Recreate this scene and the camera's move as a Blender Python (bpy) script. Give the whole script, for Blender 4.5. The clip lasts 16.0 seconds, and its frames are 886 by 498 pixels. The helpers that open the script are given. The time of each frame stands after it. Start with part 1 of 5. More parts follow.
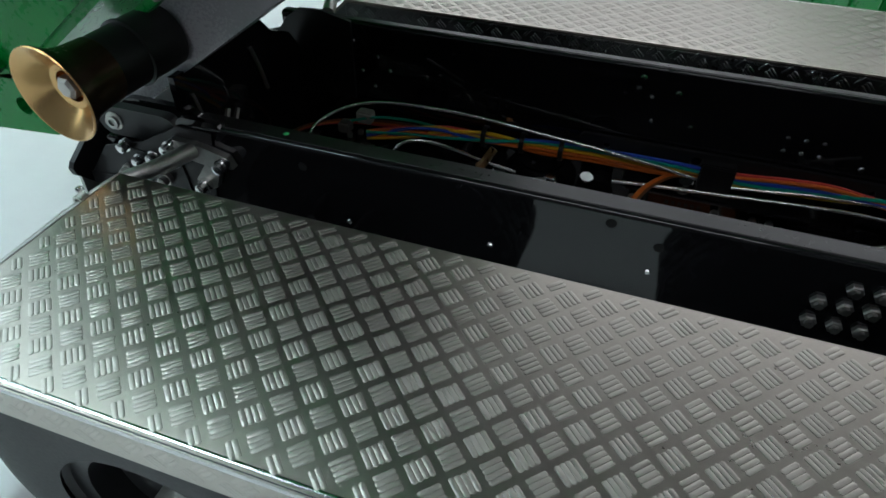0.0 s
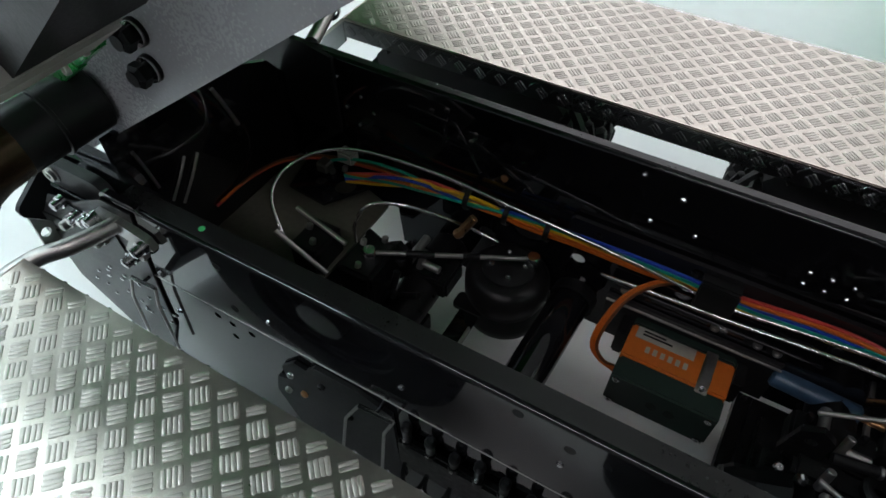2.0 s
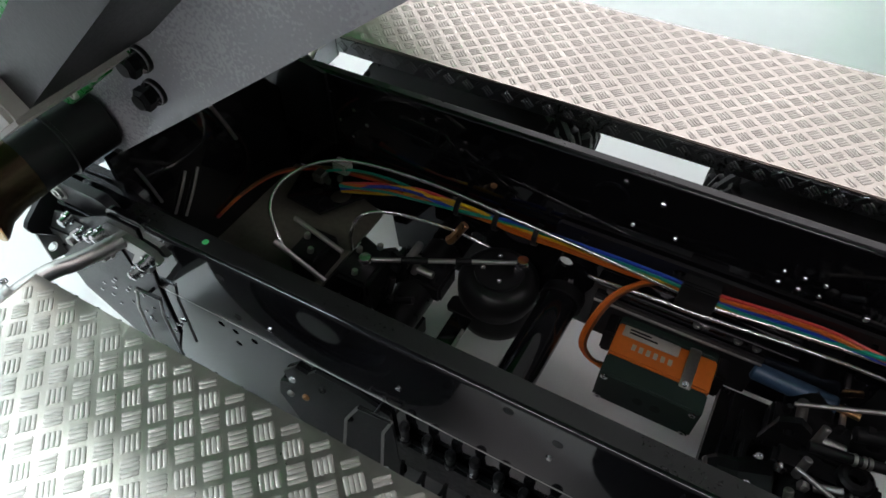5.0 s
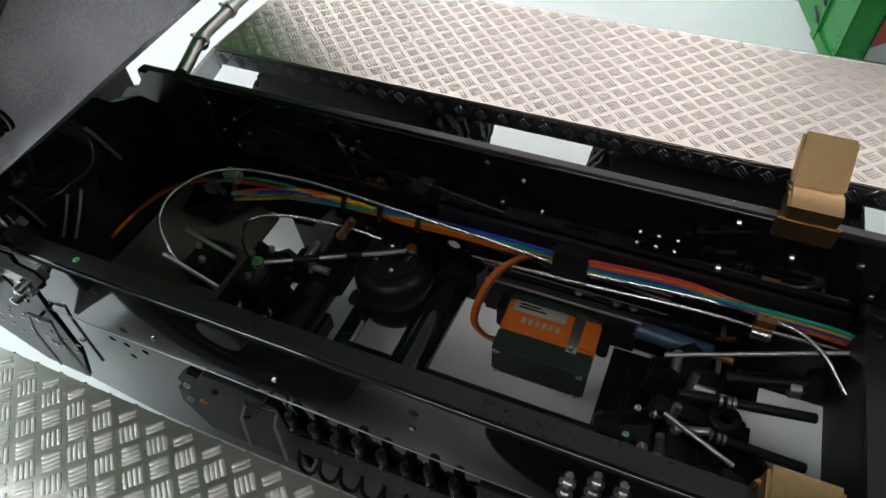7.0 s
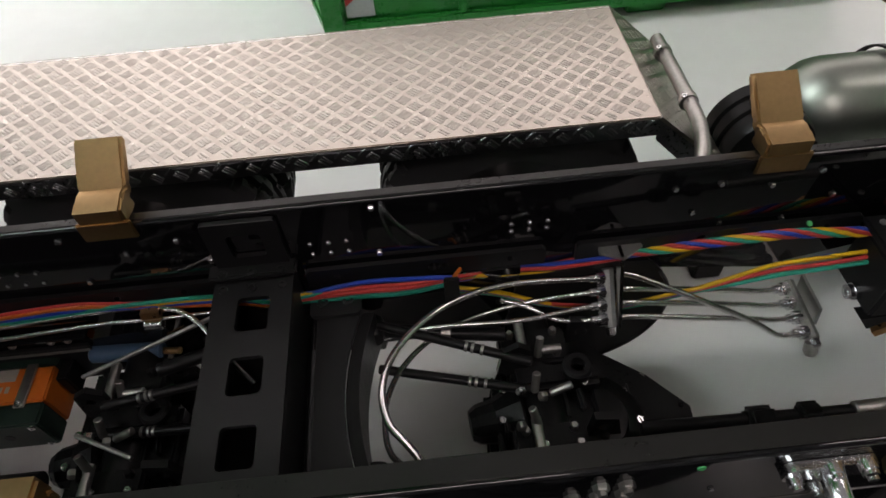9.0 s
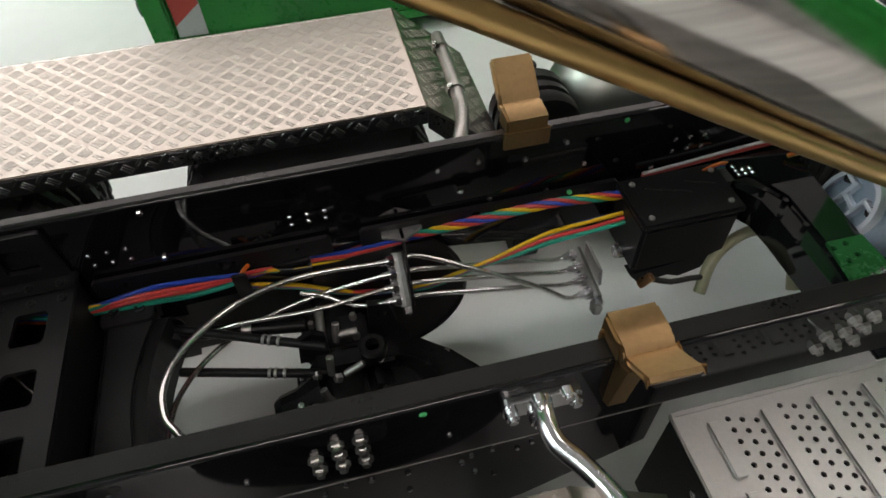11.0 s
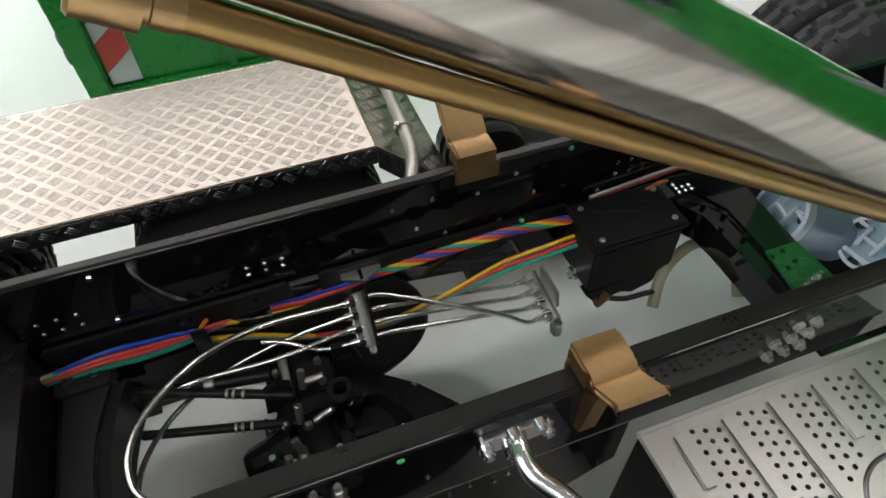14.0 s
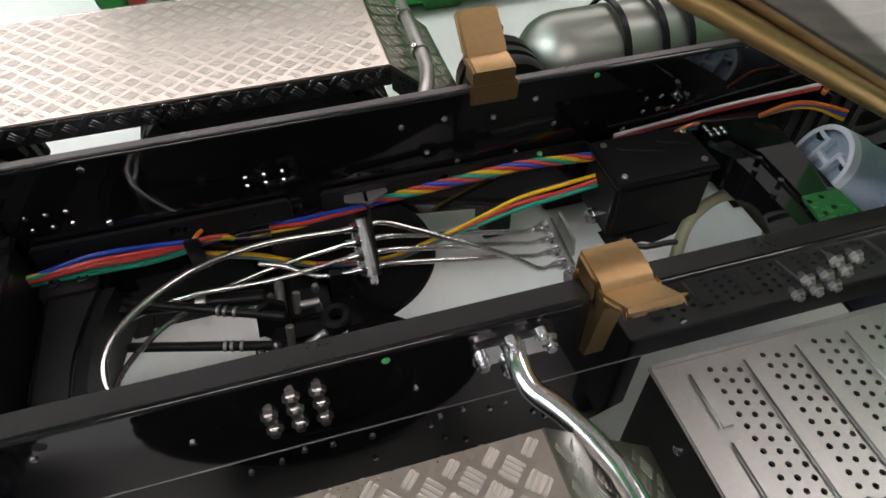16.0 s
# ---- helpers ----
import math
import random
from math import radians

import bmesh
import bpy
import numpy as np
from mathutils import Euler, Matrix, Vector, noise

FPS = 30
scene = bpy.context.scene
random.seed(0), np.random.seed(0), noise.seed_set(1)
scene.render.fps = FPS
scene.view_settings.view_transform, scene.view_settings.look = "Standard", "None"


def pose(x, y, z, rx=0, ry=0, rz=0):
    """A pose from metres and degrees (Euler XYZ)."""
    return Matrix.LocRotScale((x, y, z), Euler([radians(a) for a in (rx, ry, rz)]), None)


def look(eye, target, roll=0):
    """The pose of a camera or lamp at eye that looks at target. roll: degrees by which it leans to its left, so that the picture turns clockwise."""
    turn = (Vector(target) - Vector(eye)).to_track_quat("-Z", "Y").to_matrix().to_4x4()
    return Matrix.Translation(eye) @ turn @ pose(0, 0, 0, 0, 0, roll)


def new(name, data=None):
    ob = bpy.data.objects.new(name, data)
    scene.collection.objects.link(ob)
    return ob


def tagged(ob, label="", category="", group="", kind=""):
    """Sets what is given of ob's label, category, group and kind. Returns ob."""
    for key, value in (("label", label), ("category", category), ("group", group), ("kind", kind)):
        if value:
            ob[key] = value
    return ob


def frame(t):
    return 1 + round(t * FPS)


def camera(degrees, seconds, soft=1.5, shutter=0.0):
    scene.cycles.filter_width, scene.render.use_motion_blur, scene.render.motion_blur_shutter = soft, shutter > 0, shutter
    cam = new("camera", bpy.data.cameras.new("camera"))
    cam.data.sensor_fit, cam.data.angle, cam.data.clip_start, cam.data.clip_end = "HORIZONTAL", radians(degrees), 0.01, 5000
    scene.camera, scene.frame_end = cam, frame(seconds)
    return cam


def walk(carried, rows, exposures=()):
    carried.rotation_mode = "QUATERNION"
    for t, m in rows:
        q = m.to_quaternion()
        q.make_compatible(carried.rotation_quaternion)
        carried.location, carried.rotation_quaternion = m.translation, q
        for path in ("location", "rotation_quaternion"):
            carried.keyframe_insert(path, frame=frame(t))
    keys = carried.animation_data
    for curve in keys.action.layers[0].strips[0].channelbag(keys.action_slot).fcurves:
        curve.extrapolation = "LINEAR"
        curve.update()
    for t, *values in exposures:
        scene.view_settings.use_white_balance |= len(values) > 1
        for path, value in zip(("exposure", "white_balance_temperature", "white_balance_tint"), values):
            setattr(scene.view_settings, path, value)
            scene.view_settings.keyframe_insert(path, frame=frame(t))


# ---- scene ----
cam = camera(70.16, 16.0, soft=1.6)
PATH = [
    (0, (-0.01932, -0.15445, 0.24360), (-0.06712, -0.01152, 0.11212), 0.99),
    (0.5, (-0.00647, -0.10567, 0.25857), (-0.06023, 0.02972, 0.12153), 1.71),
    (1, (-0.00823, -0.09364, 0.27380), (-0.06696, 0.03371, 0.13121), 1.91),
    (1.5, (0.00379, -0.08429, 0.28034), (-0.05958, 0.03537, 0.13315), 1.12),
    (2, (0.00101, -0.07420, 0.27445), (-0.06420, 0.03983, 0.12364), 0.13),
    (2.5, (-0.00225, -0.06992, 0.27156), (-0.06784, 0.04307, 0.12013), -0.36),
    (3, (-0.00349, -0.07313, 0.27005), (-0.06759, 0.04000, 0.11809), -0.13),
    (3.5, (-0.00037, -0.07233, 0.27454), (-0.06399, 0.04112, 0.12261), -0.13),
    (6, (0.01259, -0.08124, 0.28496), (-0.04999, 0.03547, 0.13508), -1.50),
    (6.5, (0.02740, -0.07812, 0.28560), (-0.03269, 0.04002, 0.13584), -2.60),
    (7, (0.04173, -0.07146, 0.28715), (-0.01492, 0.04732, 0.13654), -3.72),
    (7.5, (0.07342, -0.05608, 0.29074), (0.02930, 0.06451, 0.13741), -4.77),
    (8, (0.13283, -0.04808, 0.28573), (0.10684, 0.07633, 0.13131), -5.81),
    (8.5, (0.17654, -0.04610, 0.28811), (0.16879, 0.07827, 0.13168), -5.18),
    (9, (0.20229, -0.05425, 0.29161), (0.20539, 0.07187, 0.13642), -4.75),
    (9.5, (0.22478, -0.06210, 0.29995), (0.23414, 0.06387, 0.14489), -4.43),
    (10, (0.23999, -0.06813, 0.29859), (0.25326, 0.05801, 0.14396), -3.94),
    (12.5, (0.26070, -0.08853, 0.28604), (0.30499, 0.03471, 0.13487), -0.68),
    (13, (0.25945, -0.08544, 0.29316), (0.30467, 0.03792, 0.14237), -0.60),
    (13.5, (0.26080, -0.08516, 0.29826), (0.30485, 0.03973, 0.14838), -1.52),
    (14, (0.25381, -0.07493, 0.29959), (0.29657, 0.05049, 0.14978), -1.68),
    (14.5, (0.25079, -0.08188, 0.29982), (0.29428, 0.04410, 0.15070), -1.59),
    (15, (0.24843, -0.08412, 0.29445), (0.29267, 0.04137, 0.14514), -1.17),
    (15.5, (0.25396, -0.08869, 0.28572), (0.29428, 0.03811, 0.13640), -0.97),
    (16, (0.25579, -0.08967, 0.26784), (0.29133, 0.03931, 0.11918), -0.73),
]
walk(cam, [(t, look(eye, target, roll)) for t, eye, target, roll in PATH], [(0, -1.6, 6000, 12), (0.5, -1.55, 6100, 13), (1, -1.35, 6150, 15), (1.5, -1.15, 6200, 17), (2.2, -1.1, 6250, 18), (3.5, -0.85, 6350, 21), (7, -0.85, 6500, 22), (8, -0.9, 6950, 27), (10, -1.0, 7000, 26), (12.5, -0.6, 6950, 19), (14, -0.62, 6850, 20), (16, -0.55, 6850, 26)])

# ---- world and light ----
world = bpy.data.worlds.new("world")
scene.world = world
world.use_nodes = True
world.node_tree.nodes["Background"].inputs["Color"].default_value = (0.95, 0.97, 1.0, 1)
world.node_tree.nodes["Background"].inputs["Strength"].default_value = 0.05

MM = 0.001


# ---- materials ----
def shader(name, base, rough=0.5, metal=0.0, grain=400.0, vary=0.12, bump=0.0, rvary=0.08, coat=0.0, spec=0.5, big=25.0, island=0.0):
    """A surface with colour variation at two scales, uneven gloss and fine relief."""
    m = bpy.data.materials.new(name)
    m.use_nodes = True
    nt = m.node_tree
    b = nt.nodes["Principled BSDF"]
    b.inputs["Metallic"].default_value = metal
    b.inputs["Coat Weight"].default_value = coat
    b.inputs["Coat Roughness"].default_value = 0.06
    b.inputs["Specular IOR Level"].default_value = spec
    tc = nt.nodes.new("ShaderNodeTexCoord")
    fine = nt.nodes.new("ShaderNodeTexNoise")
    fine.inputs["Scale"].default_value = grain
    fine.inputs["Detail"].default_value = 4
    wide = nt.nodes.new("ShaderNodeTexNoise")
    wide.inputs["Scale"].default_value = big
    wide.inputs["Detail"].default_value = 3
    for n in (fine, wide):
        nt.links.new(tc.outputs["Object"], n.inputs["Vector"])
    add = nt.nodes.new("ShaderNodeMath")
    add.operation = "ADD"
    nt.links.new(fine.outputs["Fac"], add.inputs[0])
    nt.links.new(wide.outputs["Fac"], add.inputs[1])
    value = nt.nodes.new("ShaderNodeMapRange")
    value.inputs["From Min"].default_value, value.inputs["From Max"].default_value = 0.6, 1.4
    value.inputs["To Min"].default_value, value.inputs["To Max"].default_value = 1 - vary, 1 + vary
    nt.links.new(add.outputs[0], value.inputs["Value"])
    hsv = nt.nodes.new("ShaderNodeHueSaturation")
    hsv.inputs["Color"].default_value = (*base, 1)
    nt.links.new(value.outputs[0], hsv.inputs["Value"])
    nt.links.new(hsv.outputs[0], b.inputs["Base Color"])
    rr = nt.nodes.new("ShaderNodeMapRange")
    rr.inputs["From Min"].default_value, rr.inputs["From Max"].default_value = 0.6, 1.4
    rr.inputs["To Min"].default_value, rr.inputs["To Max"].default_value = max(0.02, rough - rvary), rough + rvary
    nt.links.new(add.outputs[0], rr.inputs["Value"])
    nt.links.new(rr.outputs[0], b.inputs["Roughness"])
    if bump:
        bp = nt.nodes.new("ShaderNodeBump")
        bp.inputs["Strength"].default_value = bump
        bp.inputs["Distance"].default_value = 0.0003
        nt.links.new(fine.outputs["Fac"], bp.inputs["Height"])
        nt.links.new(bp.outputs[0], b.inputs["Normal"])
    return m


BLACK = shader("gloss_black_paint", (0.0065, 0.0065, 0.0075), 0.05, grain=900, vary=0.25, rvary=0.03, bump=0.006, coat=0.12, spec=0.5)
SATIN = shader("satin_black_paint", (0.011, 0.011, 0.012), 0.36, grain=1500, vary=0.25, bump=0.08, spec=0.34)
GREYARM = shader("grey_black_paint", (0.34, 0.335, 0.355), 0.27, grain=900, vary=0.08, bump=0.008, rvary=0.03)
GEAR = shader("oily_black_casting", (0.008, 0.008, 0.0085), 0.36, grain=500, vary=0.35, bump=0.3, rvary=0.15, spec=0.2)
PLASTIC = shader("black_plastic", (0.009, 0.009, 0.0095), 0.36, grain=1200, vary=0.2, bump=0.1, spec=0.2)
RUBBER = shader("tyre_rubber", (0.026, 0.026, 0.028), 0.62, grain=800, vary=0.3, bump=0.25)
ALU = shader("tread_aluminium", (0.49, 0.45, 0.40), 0.31, metal=1.0, grain=700, vary=0.06, bump=0.06, rvary=0.05)
# rougher copy of the plate, lightened for the light rounded bars gather
BARS = shader("lightened_tread_bar", (0.56, 0.525, 0.48), 0.47, metal=1.0, grain=700, vary=0.06, bump=0.04, rvary=0.04)
PLATEGREY = shader("oily_olive_plate", (0.09, 0.087, 0.068), 0.36, grain=500, vary=0.3, bump=0.06)
# same aluminium, darkened for the black chassis that the skirts reflect
SHADED_ALU = shader("shaded_tread_metal", (0.27, 0.275, 0.28), 0.30, metal=1.0, grain=700, vary=0.1, bump=0.06)
STEEL = shader("bright_steel", (0.72, 0.72, 0.73), 0.2, metal=1.0, grain=900, vary=0.1, rvary=0.08)
DULLSTEEL = shader("dull_steel", (0.45, 0.44, 0.42), 0.38, metal=1.0, grain=600, vary=0.2, bump=0.1)
BRASS = shader("worn_brass", (0.49, 0.32, 0.155), 0.38, metal=1.0, grain=500, vary=0.12, bump=0.1, rvary=0.06)
POLBRASS = shader("turned_brass", (0.62, 0.39, 0.17), 0.25, metal=1.0, grain=900, vary=0.03, rvary=0.01, big=12)
PIPEBRASS = shader("brass_pipe", (0.40, 0.255, 0.10), 0.36, metal=1.0, grain=900, vary=0.05, rvary=0.02)
BRONZE = shader("dark_bronze", (0.075, 0.048, 0.028), 0.25, metal=0.8, grain=700, vary=0.1, rvary=0.03)
ZINC = shader("zinc_plate", (0.30, 0.29, 0.30), 0.45, metal=0.6, grain=600, vary=0.12, bump=0.05)
COPPER = shader("copper_fitting", (0.55, 0.30, 0.14), 0.3, metal=1.0)
FLOOR = shader("pale_floor", (0.88, 0.88, 0.87), 0.36, grain=60, vary=0.025, bump=0.02, big=4, rvary=0.015)
DARKWALL = shader("dark_side_wall", (0.14, 0.14, 0.145), 0.8, grain=30, vary=0.2)
WALL = shader("pale_wall", (0.32, 0.32, 0.31), 0.7, grain=30, vary=0.04)
CEIL = shader("grey_ceiling", (0.25, 0.25, 0.245), 0.8, grain=30, vary=0.03)
GREEN = shader("green_enamel", (0.003, 0.20, 0.03), 0.3, grain=300, vary=0.12, bump=0.03, coat=0.0, spec=0.3)
TANKALU = shader("brushed_aluminium", (0.45, 0.455, 0.44), 0.40, metal=1.0, grain=700, vary=0.08, bump=0.05)
CAST = shader("cast_blue_grey", (0.33, 0.42, 0.52), 0.36, metal=0.35, grain=700, vary=0.15, bump=0.15)
# green that a gloss black plate reflects, put into its colour
REFLECT_GREEN = shader("green_reflection", (0.010, 0.10, 0.028), 0.25, grain=600, vary=0.2)
MATTEALU = shader("matte_aluminium", (0.34, 0.37, 0.33), 0.40, metal=1.0, grain=500, vary=0.05, bump=0.004, rvary=0.03)
RIBS = shader("pale_cast_rib", (0.66, 0.71, 0.78), 0.32, metal=0.2, grain=700, vary=0.1)
ORANGE = shader("orange_label", (0.55, 0.13, 0.015), 0.4, grain=500, vary=0.1)
PAPER = shader("pale_label", (0.36, 0.34, 0.31), 0.5)
CASE = shader("dark_green_case", (0.012, 0.026, 0.020), 0.34, grain=1100, bump=0.08)
# matt black that stands for the shade inside openings
HOLE_SHADE = shader("hole_shade", (0.004, 0.004, 0.004), 0.8)
BLUE = shader("blue_sleeve", (0.05, 0.10, 0.17), 0.35)
RED_SIGN = shader("red_reflector", (0.42, 0.035, 0.02), 0.4)
WHITE_SIGN = shader("white_reflector", (0.45, 0.48, 0.47), 0.4)
LINE = shader("silver_hose", (0.80, 0.79, 0.77), 0.24, metal=1.0, grain=900, vary=0.05, rvary=0.03)
WIRE = {k: shader("wire_" + k, c, 0.32, grain=900, vary=0.1) for k, c in {
    "red": (0.52, 0.05, 0.045), "yellow": (0.68, 0.40, 0.01), "green": (0.0, 0.28, 0.19), "blue": (0.015, 0.055, 0.38),
    "orange": (0.55, 0.12, 0.012), "white": (0.55, 0.50, 0.50), "black": (0.012, 0.012, 0.012), "brown": (0.12, 0.035, 0.012)}.items()}


def streaky(name, base, rough, slope):
    """Polished bar stock with long faint streaks along its axis, which slopes in the x-z plane."""
    m = shader(name, base, rough, metal=1.0, grain=900, vary=0.04, rvary=0.02, big=6)
    nt = m.node_tree
    tc = nt.nodes.new("ShaderNodeTexCoord")
    mp = nt.nodes.new("ShaderNodeMapping")
    mp.inputs["Rotation"].default_value = (0, slope, 0)
    mp.inputs["Scale"].default_value = (6, 260, 260)
    nz = nt.nodes.new("ShaderNodeTexNoise")
    nz.inputs["Scale"].default_value = 1.0
    nz.inputs["Detail"].default_value = 3
    mr = nt.nodes.new("ShaderNodeMapRange")
    mr.inputs["From Min"].default_value, mr.inputs["From Max"].default_value = 0.3, 0.7
    mr.inputs["To Min"].default_value, mr.inputs["To Max"].default_value = 0.78, 1.18
    nt.links.new(tc.outputs["Object"], mp.inputs["Vector"])
    nt.links.new(mp.outputs[0], nz.inputs["Vector"])
    nt.links.new(nz.outputs["Fac"], mr.inputs["Value"])
    hsv = next(n for n in nt.nodes if n.bl_idname == "ShaderNodeHueSaturation")
    nt.links.new(mr.outputs[0], hsv.inputs["Value"])
    return m


def lamp_material(name, strength, tone=(1.0, 0.985, 0.96)):
    m = bpy.data.materials.new(name)
    m.use_nodes = True
    b = m.node_tree.nodes["Principled BSDF"]
    b.inputs["Base Color"].default_value = (0.9, 0.9, 0.9, 1)
    b.inputs["Emission Color"].default_value = (*tone, 1)
    b.inputs["Emission Strength"].default_value = strength
    return m


CHROME = streaky("polished_steel", (0.47, 0.44, 0.41), 0.16, math.atan2(179, -309))
LAMP = lamp_material("lamp_diffuser", 17.0, (1.0, 0.972, 0.94))
COOL_FILL = lamp_material("cool_fill_glow", 33.0, (0.80, 1.0, 0.97))
WEST_FILL = lamp_material("west_fill_glow", 3.6, (0.74, 0.975, 0.99))
NORTH_FILL = lamp_material("north_fill_glow", 3.3, (1.0, 0.972, 0.945))


# ---- mesh helpers, in millimetres ----
def thing(name, at, label, category, group="", kind=""):
    ob = new(name)
    ob.location = Vector(at) * MM
    ob.empty_display_size = 0.01
    return tagged(ob, label, category, group, kind)


def base_of(ob):
    v = Vector((0, 0, 0))
    while ob:
        v += ob.location
        ob = ob.parent
    return v


def part(name, bm, material, parent=None, label="", smooth=False, kind=""):
    """Links a bmesh, built in millimetres of the world, as one mesh object under its thing."""
    me = bpy.data.meshes.new(name)
    bm.to_mesh(me)
    bm.free()
    off = base_of(parent) if parent else Vector((0, 0, 0))
    me.transform(Matrix.Translation(-off) @ Matrix.Scale(MM, 4))
    me.materials.append(material)
    if smooth:
        me.polygons.foreach_set("use_smooth", [True] * len(me.polygons))
        me.set_sharp_from_angle(angle=radians(40))
    ob = new(name, me)
    ob.parent = parent
    return tagged(ob, label, kind=kind)


def box(x0, x1, y0, y1, z0, z1, bevel=0.4, seg=2, bm=None):
    own = bmesh.new()
    bmesh.ops.create_cube(own, size=1, matrix=Matrix.LocRotScale(((x0 + x1) / 2, (y0 + y1) / 2, (z0 + z1) / 2), None, (x1 - x0, y1 - y0, z1 - z0)))
    if bevel:
        bmesh.ops.bevel(own, geom=own.edges[:], offset=bevel, segments=seg, affect="EDGES", clamp_overlap=True)
    return merge(bm, own)


def merge(bm, own):
    if bm is None:
        return own
    me = bpy.data.meshes.new("tmp")
    own.to_mesh(me)
    own.free()
    bm.from_mesh(me)
    bpy.data.meshes.remove(me)
    return bm


def turned(bm, m):
    bmesh.ops.transform(bm, matrix=m, verts=bm.verts[:])
    return bm


def spin(p0, p1, profile, seg=24, bm=None):
    """A solid of revolution from p0 towards p1: profile rows of (distance along, radius)."""
    p0, p1 = Vector(p0), Vector(p1)
    q = (p1 - p0).to_track_quat("Z", "Y")
    own = bmesh.new()
    rings = []
    for d, r in profile:
        if r <= 1e-6:
            rings.append([own.verts.new(p0 + q @ Vector((0, 0, d)))])
        else:
            rings.append([own.verts.new(p0 + q @ Vector((r * math.cos(a), r * math.sin(a), d))) for a in (2 * math.pi * k / seg for k in range(seg))])
    for a, b in zip(rings, rings[1:]):
        for k in range(seg):
            n = (k + 1) % seg
            if len(a) == 1:
                own.faces.new((a[0], b[n], b[k]))
            elif len(b) == 1:
                own.faces.new((a[k], a[n], b[0]))
            else:
                own.faces.new((a[k], a[n], b[n], b[k]))
    bmesh.ops.recalc_face_normals(own, faces=own.faces[:])
    return merge(bm, own)


def rod(p0, p1, r, seg=20, bev=0.4, bm=None):
    d = (Vector(p1) - Vector(p0)).length
    return spin(p0, p1, [(0, 0), (0, r - bev), (bev, r), (d - bev, r), (d, r - bev), (d, 0)], seg, bm)


def curve_points(pts, step=3.0):
    """A smooth line through the points (Catmull-Rom)."""
    p = [Vector(q) for q in pts]
    p = [2 * p[0] - p[1]] + p + [2 * p[-1] - p[-2]]
    out = []
    for a, b, c, d in zip(p, p[1:], p[2:], p[3:]):
        n = max(2, int((c - b).length / step))
        for k in range(n):
            t = k / n
            out.append(0.5 * (2 * b + (c - a) * t + (2 * a - 5 * b + 4 * c - d) * t * t + (3 * b - a - 3 * c + d) * t ** 3))
    return out + [p[-2]]


def tube(pts, r, seg=10, step=3.0, bm=None, smooth=True):
    line = curve_points(pts, step) if smooth else [Vector(q) for q in pts]
    own = bmesh.new()
    side = None
    rings = []
    for k, p in enumerate(line):
        t = (line[min(k + 1, len(line) - 1)] - line[max(k - 1, 0)]).normalized()
        side = t.orthogonal() if side is None else side - t * side.dot(t)
        side.normalize()
        up = t.cross(side)
        rings.append([own.verts.new(p + r * (side * math.cos(a) + up * math.sin(a))) for a in (2 * math.pi * j / seg for j in range(seg))])
    for a, b in zip(rings, rings[1:]):
        for j in range(seg):
            own.faces.new((a[j], a[(j + 1) % seg], b[(j + 1) % seg], b[j]))
    own.faces.new(rings[0][::-1])
    own.faces.new(rings[-1])
    bmesh.ops.recalc_face_normals(own, faces=own.faces[:])
    return merge(bm, own)


def plate(outline, y0, y1, holes=(), bevel=0.0, axis="y"):
    """An upright or level plate from an outline in its own plane, with through holes given as outlines."""
    own = bmesh.new()
    spot = {"y": lambda a, b, d: (a, d, b), "z": lambda a, b, d: (a, b, d), "x": lambda a, b, d: (d, a, b)}[axis]
    edges = []
    for loop in (outline, *holes):
        vs = [own.verts.new(spot(a, b, y0)) for a, b in loop]
        edges += [own.edges.new((vs[k], vs[(k + 1) % len(vs)])) for k in range(len(vs))]
    bmesh.ops.triangle_fill(own, use_beauty=True, use_dissolve=False, edges=edges)
    step = Vector(spot(0, 0, y1)) - Vector(spot(0, 0, y0))
    res = bmesh.ops.extrude_face_region(own, geom=own.faces[:])
    bmesh.ops.translate(own, vec=step, verts=[v for v in res["geom"] if isinstance(v, bmesh.types.BMVert)])
    bmesh.ops.recalc_face_normals(own, faces=own.faces[:])
    return own


def round_rect(a0, a1, b0, b1, r, n=4):
    out = []
    for ca, cb, s in ((a1 - r, b1 - r, 0), (a0 + r, b1 - r, 90), (a0 + r, b0 + r, 180), (a1 - r, b0 + r, 270)):
        out += [(ca + r * math.cos(radians(s + 90 * k / n)), cb + r * math.sin(radians(s + 90 * k / n))) for k in range(n + 1)]
    return out


def ring_of(ca, cb, r, n=14):
    return [(ca + r * math.cos(2 * math.pi * k / n), cb + r * math.sin(2 * math.pi * k / n)) for k in range(n)]


def hex_bolt(p, way, r=1.6, h=1.4, bm=None):
    p, way = Vector(p), Vector(way).normalized()
    return spin(p - way * 0.2, p + way, [(0, 0), (0, r), (h * 0.7, r), (h, r * 0.7), (h, 0)], 6, bm)


def cap_screw(p, way, r=1.5, h=1.6, bm=None):
    p, way = Vector(p), Vector(way).normalized()
    return spin(p - way * 0.2, p + way, [(0, 0), (0, r), (h * 0.75, r), (h, r * 0.8), (h, r * 0.5), (h * 0.5, r * 0.45), (h * 0.5, 0)], 12, bm)


def shared(name, me, parent, at, turn=None):
    """A repeat that shares its mesh, at a place of the world in millimetres."""
    ob = new(name, me)
    ob.parent = parent
    ob.matrix_basis = Matrix.Translation(Vector(at) * MM - base_of(parent)) @ (turn or Matrix())
    return ob


def mesh_of(name, bm, material, smooth=True):
    me = bpy.data.meshes.new(name)
    bm.to_mesh(me)
    bm.free()
    me.transform(Matrix.Scale(MM, 4))
    me.materials.append(material)
    if smooth:
        me.polygons.foreach_set("use_smooth", [True] * len(me.polygons))
        me.set_sharp_from_angle(angle=radians(35))
    return me

